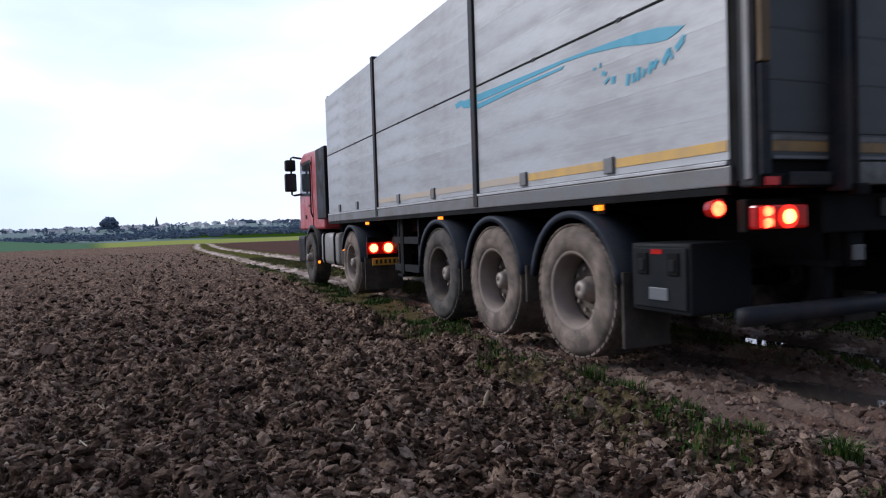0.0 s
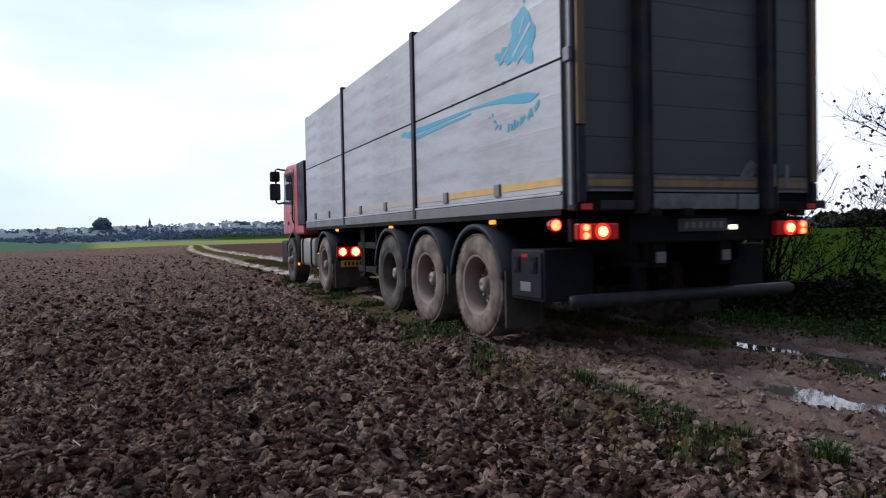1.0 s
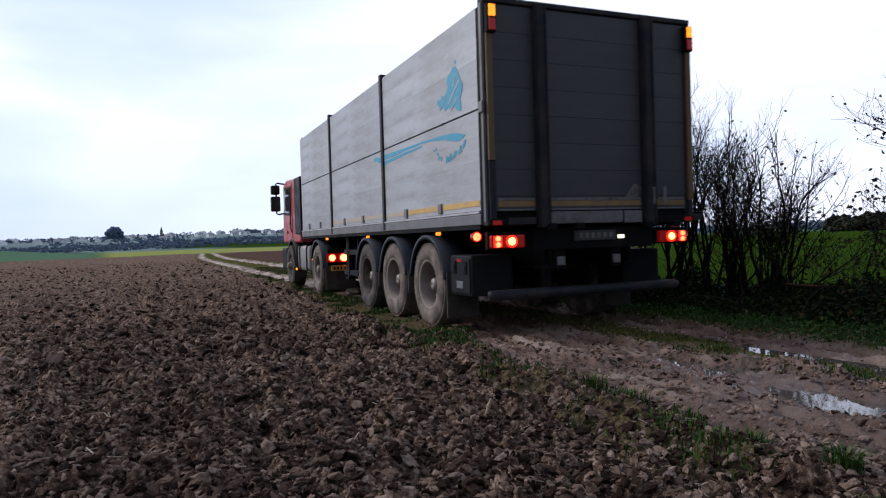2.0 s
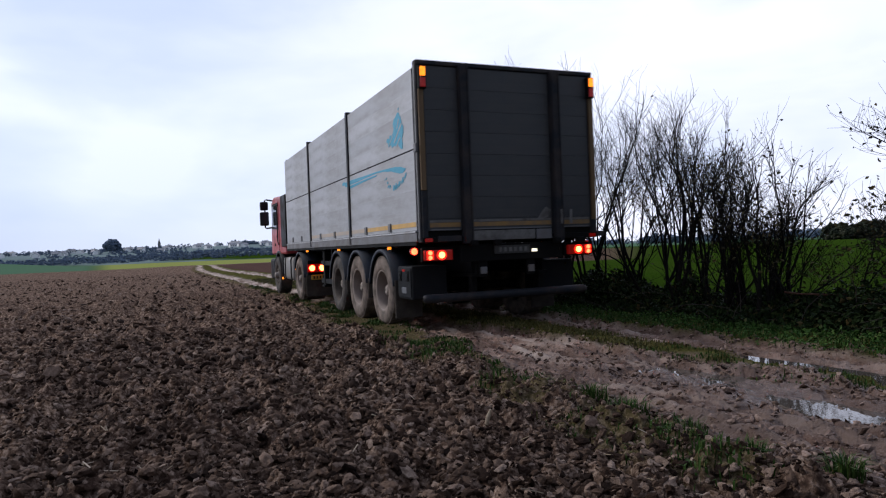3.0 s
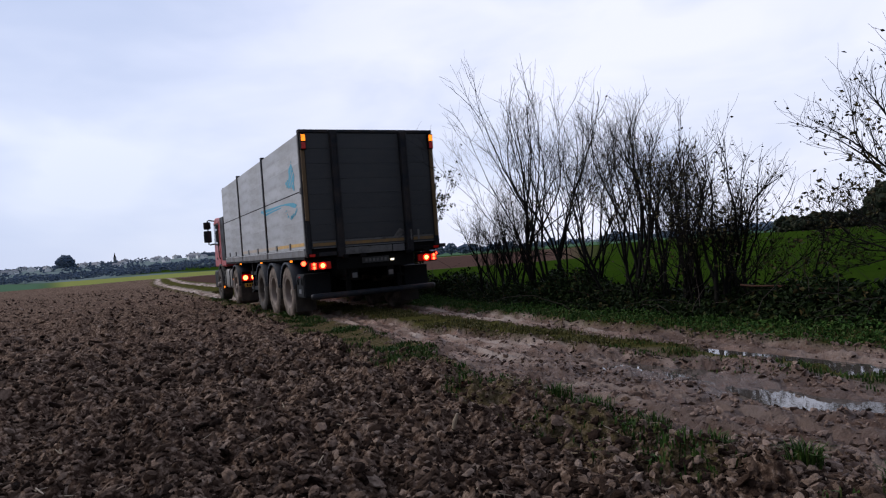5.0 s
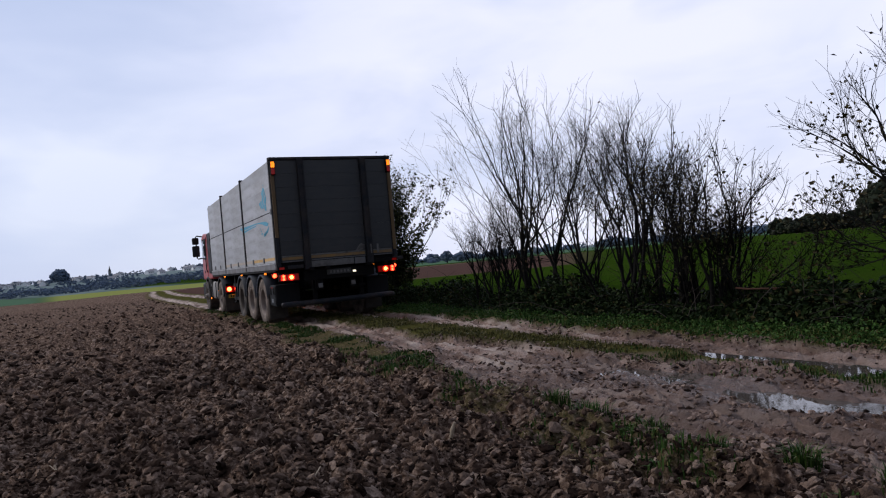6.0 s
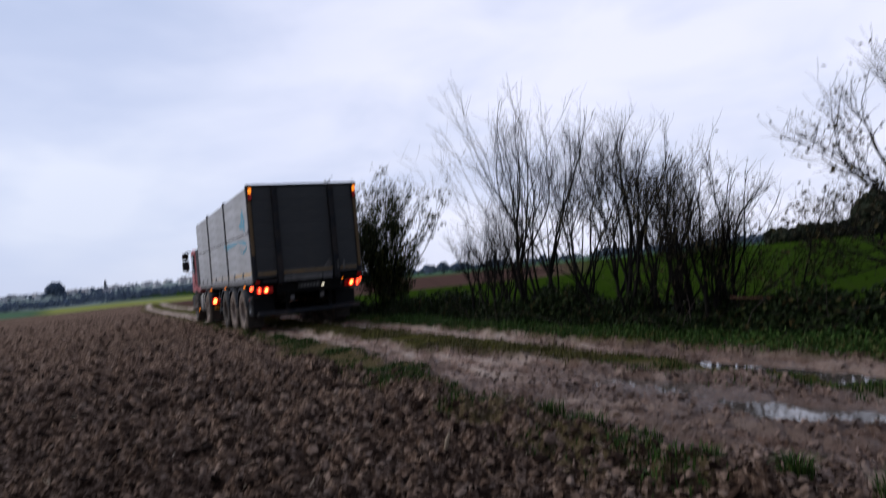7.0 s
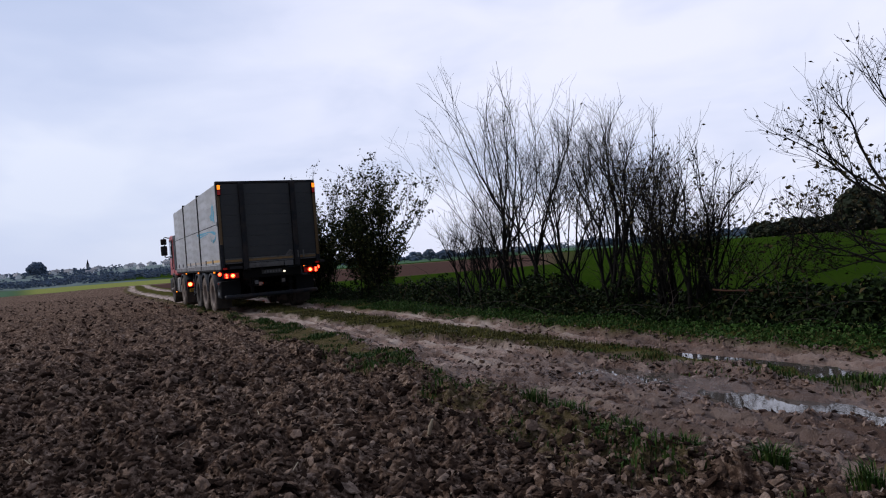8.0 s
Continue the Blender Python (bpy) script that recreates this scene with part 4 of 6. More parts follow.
def build_tail(tr):
    # tailboard of horizontal boards between uprights
    part("tailboard", bm_of((-1.19, 1.19, 0.03, 0.055, FLOOR, TOP)), "chassis", tr, "near-black tailboard with grime streaks")
    tail = tr.children[-1]
    xs = [(-1.19, -0.735), (-0.605, 0.585), (0.735, 1.19)]
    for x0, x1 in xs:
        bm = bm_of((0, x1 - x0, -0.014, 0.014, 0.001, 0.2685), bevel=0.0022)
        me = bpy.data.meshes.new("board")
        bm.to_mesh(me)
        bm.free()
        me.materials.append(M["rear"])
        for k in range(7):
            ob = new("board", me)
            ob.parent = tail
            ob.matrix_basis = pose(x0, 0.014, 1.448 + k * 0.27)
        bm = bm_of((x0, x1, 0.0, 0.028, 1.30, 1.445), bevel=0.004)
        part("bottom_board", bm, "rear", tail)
        part("tail_tape", bm_of((x0 + 0.02, x1 - 0.02, -0.004, -0.001, 1.345, 1.40)), "stripe_tail", tail, "dull yellow reflective tape with dirt")
        part("pale_edge", bm_of((x0 + 0.03, x1 - 0.03, -0.006, -0.001, 1.306, 1.322)), "steel", tail)
        part("dust_line", bm_of((x0 + 0.02, x1 - 0.02, -0.003, -0.0005, 1.404, 1.432)), "white_smear", tail, "dusty pale line above the tape")
    for x in (-0.67, 0.66):
        part("upright", bm_of((x - 0.063, x + 0.068, -0.075, 0.03, 1.13, TOP + 0.03), bevel=0.010), "post", tail, "dark channel upright on the tailboard")
        for sgn in (-1, 1):
            part("upright_lip", bm_of((x + sgn * 0.046 - 0.008, x + sgn * 0.046 + 0.008, -0.090, -0.076, 1.14, TOP + 0.02)), "post", tail)
    part("top_beam", bm_of((-1.28, 1.28, -0.02, 0.10, TOP + 0.005, TOP + 0.06), bevel=0.01), "post", tr, "dark top beam")
    part("rear_sill", bm_of((-1.28, 1.28, -0.02, 0.10, 1.155, 1.225), bevel=0.01), "chassis", tr, "dark rear sill")
    part("sill_plate", bm_of((-0.60, 0.30, -0.034, -0.021, 1.165, 1.290), bevel=0.004), "white_smear", tr, "scuffed pale sill plate")
    part("sill_plate", bm_of((0.32, 0.55, -0.036, -0.021, 1.16, 1.29), bevel=0.004), "steel", tr, "scuffed pale sill plate")
    part("sill_plate", bm_of((-1.08, -0.76, -0.034, -0.021, 1.165, 1.235), bevel=0.004), "post", tr)
    for x in (-0.63, -0.30, 0.58, 0.95):
        part("tail_hook", bm_of((x - 0.03, x + 0.07, -0.11, -0.035, 1.10, 1.17), bevel=0.015), "chassis", tr, "black tailboard hook")
    part("side_stub", bm_of((1.24, 1.42, 0.0, 0.07, 1.17, 1.24), bevel=0.01), "post", tr, "stub of the corner lock")
    part("scuff", bm_prism([(0, 0), (0.16, 0.02), (0.21, 0.12), (0.13, 0.16), (0.06, 0.09)], -0.002, 0.002), "white_smear", tr, "pale scraped patch", m=Matrix.Translation((0.36, -0.003, 1.42)) @ pose(0, 0, 0, 0, 0, -90))
    for x in (0.69, 0.83):
        part("rope_tie", bm_of((x - 0.02, x + 0.02, -0.085, -0.076, 1.35, 1.54), bevel=0.006), "white_smear", tr)
    # lamps
    for sx in (-1, 1):
        x = sx * 1.225
        up = part("high_lamp", bm_of((x - 0.05, x + 0.05, -0.075, -0.002, 3.04, 3.32), bevel=0.012), "chassis", tr, "upright marker lamp, amber above red")
        part("amber_lens", bm_of((x - 0.036, x + 0.036, -0.088, -0.076, 3.19, 3.305), bevel=0.006), "amber_glow", up, "lit amber lens")
        part("red_lens", bm_of((x - 0.036, x + 0.036, -0.088, -0.076, 3.055, 3.17), bevel=0.006), "red_lens", up, "glowing red lens")
        carrier = part("lamp_bar", bm_of((min(sx * 0.82, sx * 1.25), max(sx * 0.82, sx * 1.25), 0.10, 0.16, 0.92, 1.10), bevel=0.01), "chassis", tr, "black lamp carrier")
        cl = part("rear_lamp", bm_of((sx * 1.045 - 0.19, sx * 1.045 + 0.19, 0.045, 0.102, 0.935, 1.065), bevel=0.014), "red_lens", tr, "red rear lamp cluster, lit")
        # ring and plate below only imitate the glow around the lights
        part("light_ring", bm_tube([(sx * 1.01, 0.046, 1.0), (sx * 1.01, 0.034, 1.0)], 0.064, 20), "red_halo", cl)
        part("brake_light", bm_tube([(sx * 1.01, 0.045, 1.0), (sx * 1.01, 0.026, 1.0)], [0.046, 0.036], 20), "hot_glow", cl, "bright round brake light")
        part("light_ring", bm_of((sx * 1.165 - 0.045, sx * 1.165 + 0.045, 0.036, 0.046, 0.945, 1.055), bevel=0.004), "red_halo", cl)
        for z in (0.970, 1.030):
            part("tail_light", bm_tube([(sx * 1.165, 0.045, z), (sx * 1.165, 0.024, z)], [0.029, 0.024], 16), "red_glow", cl, "small lit red tail light")
        arm = part("marker_arm", bm_tube([(sx * 1.15, 0.28, 1.12), (sx * 1.24, 0.28, 1.08), (sx * 1.29, 0.28, 1.06)], 0.02, 8), "chassis", tr, "black rubber lamp arm")
        part("marker_housing", bm_tube([(sx * 1.295, 0.25, 1.055), (sx * 1.295, 0.31, 1.055)], [0.056, 0.046], 18), "red_lens", arm, "red rubber-mounted lamp housing")
        part("marker_light", bm_tube([(sx * 1.295, 0.249, 1.055), (sx * 1.295, 0.232, 1.055)], [0.042, 0.032], 18), "red_glow", arm, "lit round outline lamp")
        part("red_reflector", bm_of((sx * 1.20 - 0.05, sx * 1.20 + 0.05, -0.028, -0.021, 1.165, 1.21), bevel=0.002), "red_lens", tr, "red corner reflector")
    # plate, plate lamp, reflectors
    plate = part("number_plate", bm_of((-0.28, 0.24, 0.02, 0.035, 0.985, 1.09), bevel=0.004), "plate_grey", tr, "dirty unreadable number plate")
    for k in range(6):
        part("plate_bar", bm_of((-0.22 + k * 0.075, -0.18 + k * 0.075, 0.016, 0.0195, 1.01, 1.065)), "white_smear", plate)
    part("plate_board", bm_of((-0.75, 0.75, 0.04, 0.08, 0.90, 1.12), bevel=0.01), "chassis", tr)
    part("plate_lamp", bm_of((0.275, 0.335, -0.005, 0.038, 0.995, 1.035), bevel=0.008), "white_glow", tr, "lit white plate lamp")
    for x in (-0.42, 0.28):
        part("pale_reflector", bm_of((x - 0.045, x + 0.045, 0.06, 0.078, 0.735, 0.825), bevel=0.006), "reflector", tr, "small square pale reflector")
        part("hanger", bm_of((x - 0.06, x + 0.06, 0.08, 0.14, 0.70, 0.93)), "chassis", tr)
    # under-run bar
    part("bumper_bar", bm_tube([(-1.20, 0.22, 0.45), (-1.17, 0.20, 0.45), (1.17, 0.20, 0.45), (1.20, 0.22, 0.45)], [0.046, 0.055, 0.055, 0.046], 18), "post", tr, "round steel under-run bar", True)
    for x in (-0.5, 0.5):
        part("bar_bracket", bm_of((x - 0.04, x + 0.04, 0.20, 0.30, 0.40, 0.95), bevel=0.008), "chassis", tr, "black bar bracket")


def build_tractor():
    tc = tagged(new("tractor_unit"), "red lorry cab with black mirrors, lit rear lamps and muddy wheels", "truck")
    for sx in (-1, 1):
        part("frame_beam", bm_of((sx * 0.4 - 0.05, sx * 0.4 + 0.05, 7.25, 12.3, 0.62, 0.86), bevel=0.008), "chassis", tc)
    # cab body in profile, nosing forward
    prof = [(10.02, 1.05), (10.02, 2.50), (10.35, 2.60), (11.75, 2.66), (12.02, 2.60), (12.28, 1.75), (12.34, 1.05)]
    cab = part("cab_shell", bm_prism(prof, -1.19, 1.19), "red_cab", tc, "red painted cab")
    mod = cab.modifiers.new("edge", "BEVEL")
    mod.width, mod.segments = 0.05, 3
    part("sun_visor", bm_of((-1.1, 1.1, 11.98, 12.24, 2.50, 2.58), bevel=0.02), "cab_dark", tc, "black sun visor")
    part("windscreen", bm_prism([(12.055, 2.58), (12.065, 2.58), (12.30, 1.76), (12.29, 1.76)], -1.05, 1.05), "glass", tc, "dark windscreen")
    part("grille", bm_of((-1.0, 1.0, 12.33, 12.38, 0.95, 1.6), bevel=0.02), "cab_dark", tc, "black radiator grille")
    part("front_bumper", bm_of((-1.22, 1.22, 11.75, 12.45, 0.35, 0.93), bevel=0.06), "cab_dark", tc, "dark front bumper")
    for sx in (-1, 1):
        a, b = sorted((sx * 1.19, sx * 1.205))
        fairing = part("rear_fairing", bm_of((sx * 1.20 - 0.035, sx * 1.20 + 0.035, 9.70, 10.42, 1.25, 2.58), bevel=0.02), "cab_dark", tc, "black fairing behind the cab")
        door = part("door", bm_of((a, b, 10.95, 12.05, 1.08, 2.52), bevel=0.012), "red_cab", tc, "red cab door")
        w0, w1 = sorted((sx * 1.204, sx * 1.211))
        part("window_frame", bm_prism([(11.0, 1.72), (11.0, 2.46), (11.88, 2.46), (12.03, 1.95), (12.03, 1.78)], w0, w1), "cab_dark", door)
        v0, v1 = sorted((sx * 1.2085, sx * 1.2155))
        part("window", bm_prism([(11.07, 1.78), (11.07, 2.40), (11.84, 2.40), (11.96, 1.97), (11.96, 1.84)], v0, v1), "glass", door, "dark side window")
        part("door_handle", bm_of((sx * 1.215 - 0.012, sx * 1.215 + 0.012, 11.05, 11.22, 1.52, 1.56), bevel=0.006), "cab_dark", door, "black door handle")
        part("grab_rail", bm_tube([(sx * 1.22, 10.88, 1.3), (sx * 1.25, 10.88, 1.4), (sx * 1.25, 10.88, 2.3), (sx * 1.22, 10.88, 2.4)], 0.015, 8), "cab_dark", tc)
        part("cab_lamp", bm_of((sx * 1.20 - 0.02, sx * 1.20 + 0.02, 11.5, 11.62, 1.28, 1.36), bevel=0.01), "cab_dark", tc)
        # mirrors on bent arms
        arm = part("mirror_arm", bm_tube([(sx * 1.18, 12.0, 2.58), (sx * 1.33, 12.12, 2.62), (sx * 1.38, 12.12, 2.60), (sx * 1.38, 12.12, 1.82), (sx * 1.33, 12.12, 1.80), (sx * 1.2, 12.05, 1.82)], 0.022, 8), "cab_dark", tc, "bent black mirror arm")
        part("main_mirror", bm_of((sx * 1.40 - 0.12, sx * 1.40 + 0.12, 12.05, 12.22, 1.88, 2.27), bevel=0.04), "cab_dark", arm, "tall black mirror housing")
        part("wide_mirror", bm_of((sx * 1.40 - 0.11, sx * 1.40 + 0.11, 12.05, 12.22, 2.32, 2.56), bevel=0.04), "cab_dark", arm, "short black mirror housing")
        part("mirror_glass", bm_of((sx * 1.40 - 0.095, sx * 1.40 + 0.095, 12.043, 12.05, 1.92, 2.24)), "glass", arm)
        # wheel arch, steps and skirts
        part("front_arch", arch(sx * 1.215, sx * 0.85, 11.08, 0.50, 0.60, 0, 182, 0.05), "cab_dark", tc, "dark front wheel arch", True)
        part("entry_step", bm_of((min(sx * 0.9, sx * 1.2), max(sx * 0.9, sx * 1.2), 11.70, 12.2, 0.40, 0.46), (min(sx * 0.9, sx * 1.2), max(sx * 0.9, sx * 1.2), 11.70, 12.2, 0.72, 0.77), bevel=0.01), "cab_dark", tc)
        tank = part("fuel_tank", bm_of((min(sx * 0.62, sx * 1.22), max(sx * 0.62, sx * 1.22), 8.92, 10.28, 0.40, 0.98), bevel=0.09), "tank", tc, "dusty pale aluminium tank", True)
        for y in (9.2, 10.0):
            part("tank_strap", bm_of((min(sx * 0.6, sx * 1.232), max(sx * 0.6, sx * 1.232), y - 0.03, y + 0.03, 0.39, 0.992), bevel=0.085), "chassis", tank, "dark tank strap", True)
        part("deflector_skirt", bm_of((sx * 1.17 - 0.015, sx * 1.17 + 0.015, 8.65, 8.9, 0.42, 0.92), bevel=0.01), "flap", tc)
        for y, z in ((8.58, 0.70), (10.42, 0.42)):
            part("side_lamp", bm_of((sx * 1.225 - 0.015, sx * 1.225 + 0.015, y - 0.04, y + 0.04, z - 0.025, z + 0.025), bevel=0.006), "amber_glow", tc, "small lit amber side lamp")
        # wheels
        for y, dish, rad in ((11.08, 0.28, 0.50), (8.0, 0.80, 0.50)):
            wide = 0.32 if y > 9 else 0.56
            x = sx * (1.255 - wide / 2)
            w = wheel(tc, x, y, rad, wide, dish if y > 9 else 0.42, "tyre_dark" if y > 9 else "tyre", "rim_dark" if y > 9 else "rim")
            WHEELS.append((w, x, y, rad))
        part("rear_mudguard", arch(sx * 1.265, sx * 0.68, 8.0, 0.50, 0.575, 20, 178), "guard", tc, "dark rear mudguard", True)
        # rear lamps, plate and flap behind the driven wheel
        carrier = part("lamp_panel", bm_of((min(sx * 0.62, sx * 1.22), max(sx * 0.62, sx * 1.22), 7.20, 7.26, 0.58, 0.90), bevel=0.01), "chassis", tc, "black lamp panel")
        part("lens_panel", bm_of((sx * 1.0 - 0.235, sx * 1.0 + 0.235, 7.18, 7.199, 0.64, 0.82), bevel=0.006), "red_lens", carrier, "dark red lens panel")
        for x, r in ((0.90, 0.088), (1.13, 0.078)):
            # added glowing ring for the halo about the brake light
            part("light_ring", bm_tube([(sx * x, 7.179, 0.73), (sx * x, 7.168, 0.73)], r, 20), "red_halo", carrier)
            part("brake_light", bm_tube([(sx * x, 7.167, 0.73), (sx * x, 7.150, 0.73)], [r * 0.78, r * 0.6], 20), "hot_glow", carrier, "bright orange-red brake light")
        part("mud_flap", bm_of((min(sx * 0.64, sx * 1.24), max(sx * 0.64, sx * 1.24), 7.28, 7.31, 0.10, 0.60), bevel=0.006), "flap", tc, "mud-stained rubber flap")
    plate = part("number_plate", bm_of((-1.16, -0.66, 7.17, 7.185, 0.47, 0.58), bevel=0.004), "plate", tc, "yellow number plate")
    for k in range(6):
        part("plate_bar", bm_of((-1.11 + k * 0.07, -1.075 + k * 0.07, 7.164, 7.169, 0.495, 0.555)), "bar_ink", plate)
    part("fifth_wheel", bm_of((-0.5, 0.5, 7.6, 8.5, 0.90, 1.0), bevel=0.03), "chassis", tc, "black coupling plate")
    part("rear_wall_kit", bm_of((-0.9, 0.9, 9.84, 10.0, 0.9, 1.5), bevel=0.02), "chassis", tc)
    part("air_hose", bm_tube([(-0.2, 9.9, 1.5), (-0.25, 9.6, 1.1), (-0.2, 9.42, 1.0), (-0.1, 9.34, 1.15)], 0.02, 8), "chassis", tc)
    part("axle", bm_tube([(-0.9, 11.08, 0.49), (0.9, 11.08, 0.49)], 0.06, 10), "chassis", tc)
    part("axle", bm_tube([(-0.9, 8.0, 0.49), (0.9, 8.0, 0.49)], 0.10, 10), "chassis", tc)
    return tc


trailer = build_trailer()
tractor = build_tractor()

# ---------------------------------------------------------------- loose earth
rng = np.random.default_rng(7)


def ico(level):
    bm = bmesh.new()
    bmesh.ops.create_icosphere(bm, subdivisions=level, radius=1.0)
    bm.verts.ensure_lookup_table()
    v = np.array([tuple(q.co) for q in bm.verts])
    f = np.array([[q.index for q in p.verts] for p in bm.faces])
    bm.free()
    return v, f


ICO1, ICO2 = ico(1), ico(2)


def crumbly(seed):
    """A lump of ploughed earth: creased and pitted at three scales."""
    r = np.random.default_rng(seed)
    v, f = ICO2
    d = np.ones(len(v))
    for amp, freq in ((0.34, 1.6), (0.26, 3.4), (0.16, 5.5)):
        for _ in range(3):
            d = d + amp / 1.7 * (np.abs(np.sin(v @ r.normal(0, freq, 3) + r.uniform(0, 6))) - 0.6)
    return v * np.clip(d, 0.25, 1.9)[:, None], f


def turns(n, tilt):
    """n random turning matrices: any heading, leaning up to that many radians."""
    a, b, c = rng.uniform(0, math.tau, n), rng.uniform(-tilt, tilt, n), rng.uniform(-tilt, tilt, n)
    ca, sa, cb, sb, cc, sc = np.cos(a), np.sin(a), np.cos(b), np.sin(b), np.cos(c), np.sin(c)
    z, one = np.zeros(n), np.ones(n)
    rz = np.stack([ca, -sa, z, sa, ca, z, z, z, one], -1).reshape(n, 3, 3)
    rx = np.stack([one, z, z, z, cb, -sb, z, sb, cb], -1).reshape(n, 3, 3)
    ry = np.stack([cc, z, sc, z, one, z, -sc, z, cc], -1).reshape(n, 3, 3)
    return rz @ rx @ ry


def scatter(base, centres, sizes, squash, jag, tilt=0.6):
    """Many torn lumps in one pair of arrays."""
    v, f = base
    n, k = len(centres), len(v)
    shape = v[None] * (1 + jag * rng.uniform(-1, 1, (n, k, 1))) * squash[:, None, :] * sizes[:, None, None]
    verts = np.einsum("nij,nkj->nki", turns(n, tilt), shape) + centres[:, None, :]
    faces = f[None] + (np.arange(n) * k)[:, None, None]
    return verts.reshape(-1, 3), faces.reshape(-1, 3)


def clods(name, label, n, r0, r1, size, jag, keep, lumps=(), a0=-39, a1=38, mat="clod"):
    az, r = np.radians(rng.uniform(a0, a1, n)), r0 * (r1 / r0) ** rng.random(n)
    x, y = r * np.sin(az), r * np.cos(az)
    z, cov = land(x, y)
    ok = rng.random(n) < keep(cov)
    x, y, z, r = x[ok], y[ok], z[ok], r[ok]
    n = len(x)
    s = size * (0.4 + 1.3 * rng.random(n) ** 2.6) * (1 + 0.008 * r)
    sq = np.column_stack([rng.uniform(0.8, 1.7, n), rng.uniform(0.6, 1.0, n), rng.uniform(0.35, 0.75, n)])
    c = np.column_stack([x, y, z + 0.2 * s])
    vs, fs, base = [], [], 0
    for k, shape in enumerate(lumps or (ICO1,)):
        pick = np.arange(k, n, len(lumps or (ICO1,)))
        v, f = scatter(shape, c[pick], s[pick], sq[pick], jag, 0.8)
        vs.append(v)
        fs.append(f + base)
        base += len(v)
    tagged(new(name, mesh_from(name, np.concatenate(vs), np.concatenate(fs), M[mat], False)), label, "soil", kind="stuff")


EARTH = lambda c: np.clip(c["ploughed"] * (1 - 0.6 * c["turf"]), 0, 1)
EDGES = lambda c: np.clip(c["ploughed"] * (1 - 0.5 * c["turf"]) + 0.10 * c["mud"] * (1 - c["wet"]) + 0.6 * c["berm"], 0, 1)
LUMPS = [crumbly(k) for k in range(24)]
clods("soil_clods", "torn clods of dark wet ploughed earth", 7500, 2.3, 10.0, 0.021, 0.20, EARTH, LUMPS)
clods("soil_crumbs", "small crumbs of dark wet earth", 43000, 2.3, 9.5, 0.0140, 0.55, EDGES)
clods("field_clods", "clods of ploughed earth further out", 30000, 6.5, 60.0, 0.030, 0.5, EARTH)
clods("soil_clods", "torn clods of dark wet ploughed earth", 2000, 0.3, 7.0, 0.028, 0.16, EARTH, LUMPS, 38, 321)
clods("soil_crumbs", "small crumbs of dark wet earth", 7000, 0.25, 7.0, 0.018, 0.55, EDGES, (), 38, 321)
clods("soil_crumbs", "small crumbs of dark wet earth", 3500, 0.25, 2.3, 0.016, 0.55, EARTH)


RUTTED = lambda c: np.clip(0.55 * c["mud"] * (1 - c["wet"]) + 1.2 * c["berm"] - 0.5 * c["turf"], 0, 1)
clods("track_crumbs", "kneaded lumps of brown mud thrown up along the ruts", 26000, 3.0, 13.0, 0.014, 0.5, RUTTED, (), -14, 38, "mud_lump")


def stalks():
    n = 150
    az, r = np.radians(rng.uniform(-38, 34, n)), 2.4 * (14 / 2.4) ** rng.random(n)
    x, y = r * np.sin(az), r * np.cos(az)
    z, cov = land(x, y)
    ok = cov["ploughed"] > 0.5
    x, y, z = x[ok], y[ok], z[ok]
    n = len(x)
    box = np.array([(-1, -1, -1), (1, -1, -1), (1, 1, -1), (-1, 1, -1), (-1, -1, 1), (1, -1, 1), (1, 1, 1), (-1, 1, 1)], float)
    quads = np.array([(0, 3, 2, 1), (4, 5, 6, 7), (0, 1, 5, 4), (1, 2, 6, 5), (2, 3, 7, 6), (3, 0, 4, 7)])
    dims = np.column_stack([rng.uniform(0.012, 0.045, n), rng.uniform(0.0016, 0.0032, n), np.full(n, 0.0016)])
    v = np.einsum("nij,nkj->nki", turns(n, 0.5), box[None] * dims[:, None, :]) + np.column_stack([x, y, z + 0.035])[:, None, :]
    f = quads[None] + (np.arange(n) * 8)[:, None, None]
    tagged(new("straw_bits", mesh_from("straw_bits", v.reshape(-1, 3), f.reshape(-1, 4), M["straw"])), "bleached bits of straw on the soil", "straw", kind="stuff")


stalks()
bm = bm_tube([(0, 0, -0.02), (0.004, 0.002, 0.04), (0.012, 0.0, 0.085)], [0.010, 0.013, 0.006], 8)
tagged(part("root_stub", bm, "straw", None, m=pose(-0.175, 3.93, height(-0.175, 3.93) + 0.01, 8, 10, 0)), "pale pinkish root stub standing in the soil", "root")

# ---------------------------------------------------------------- grass


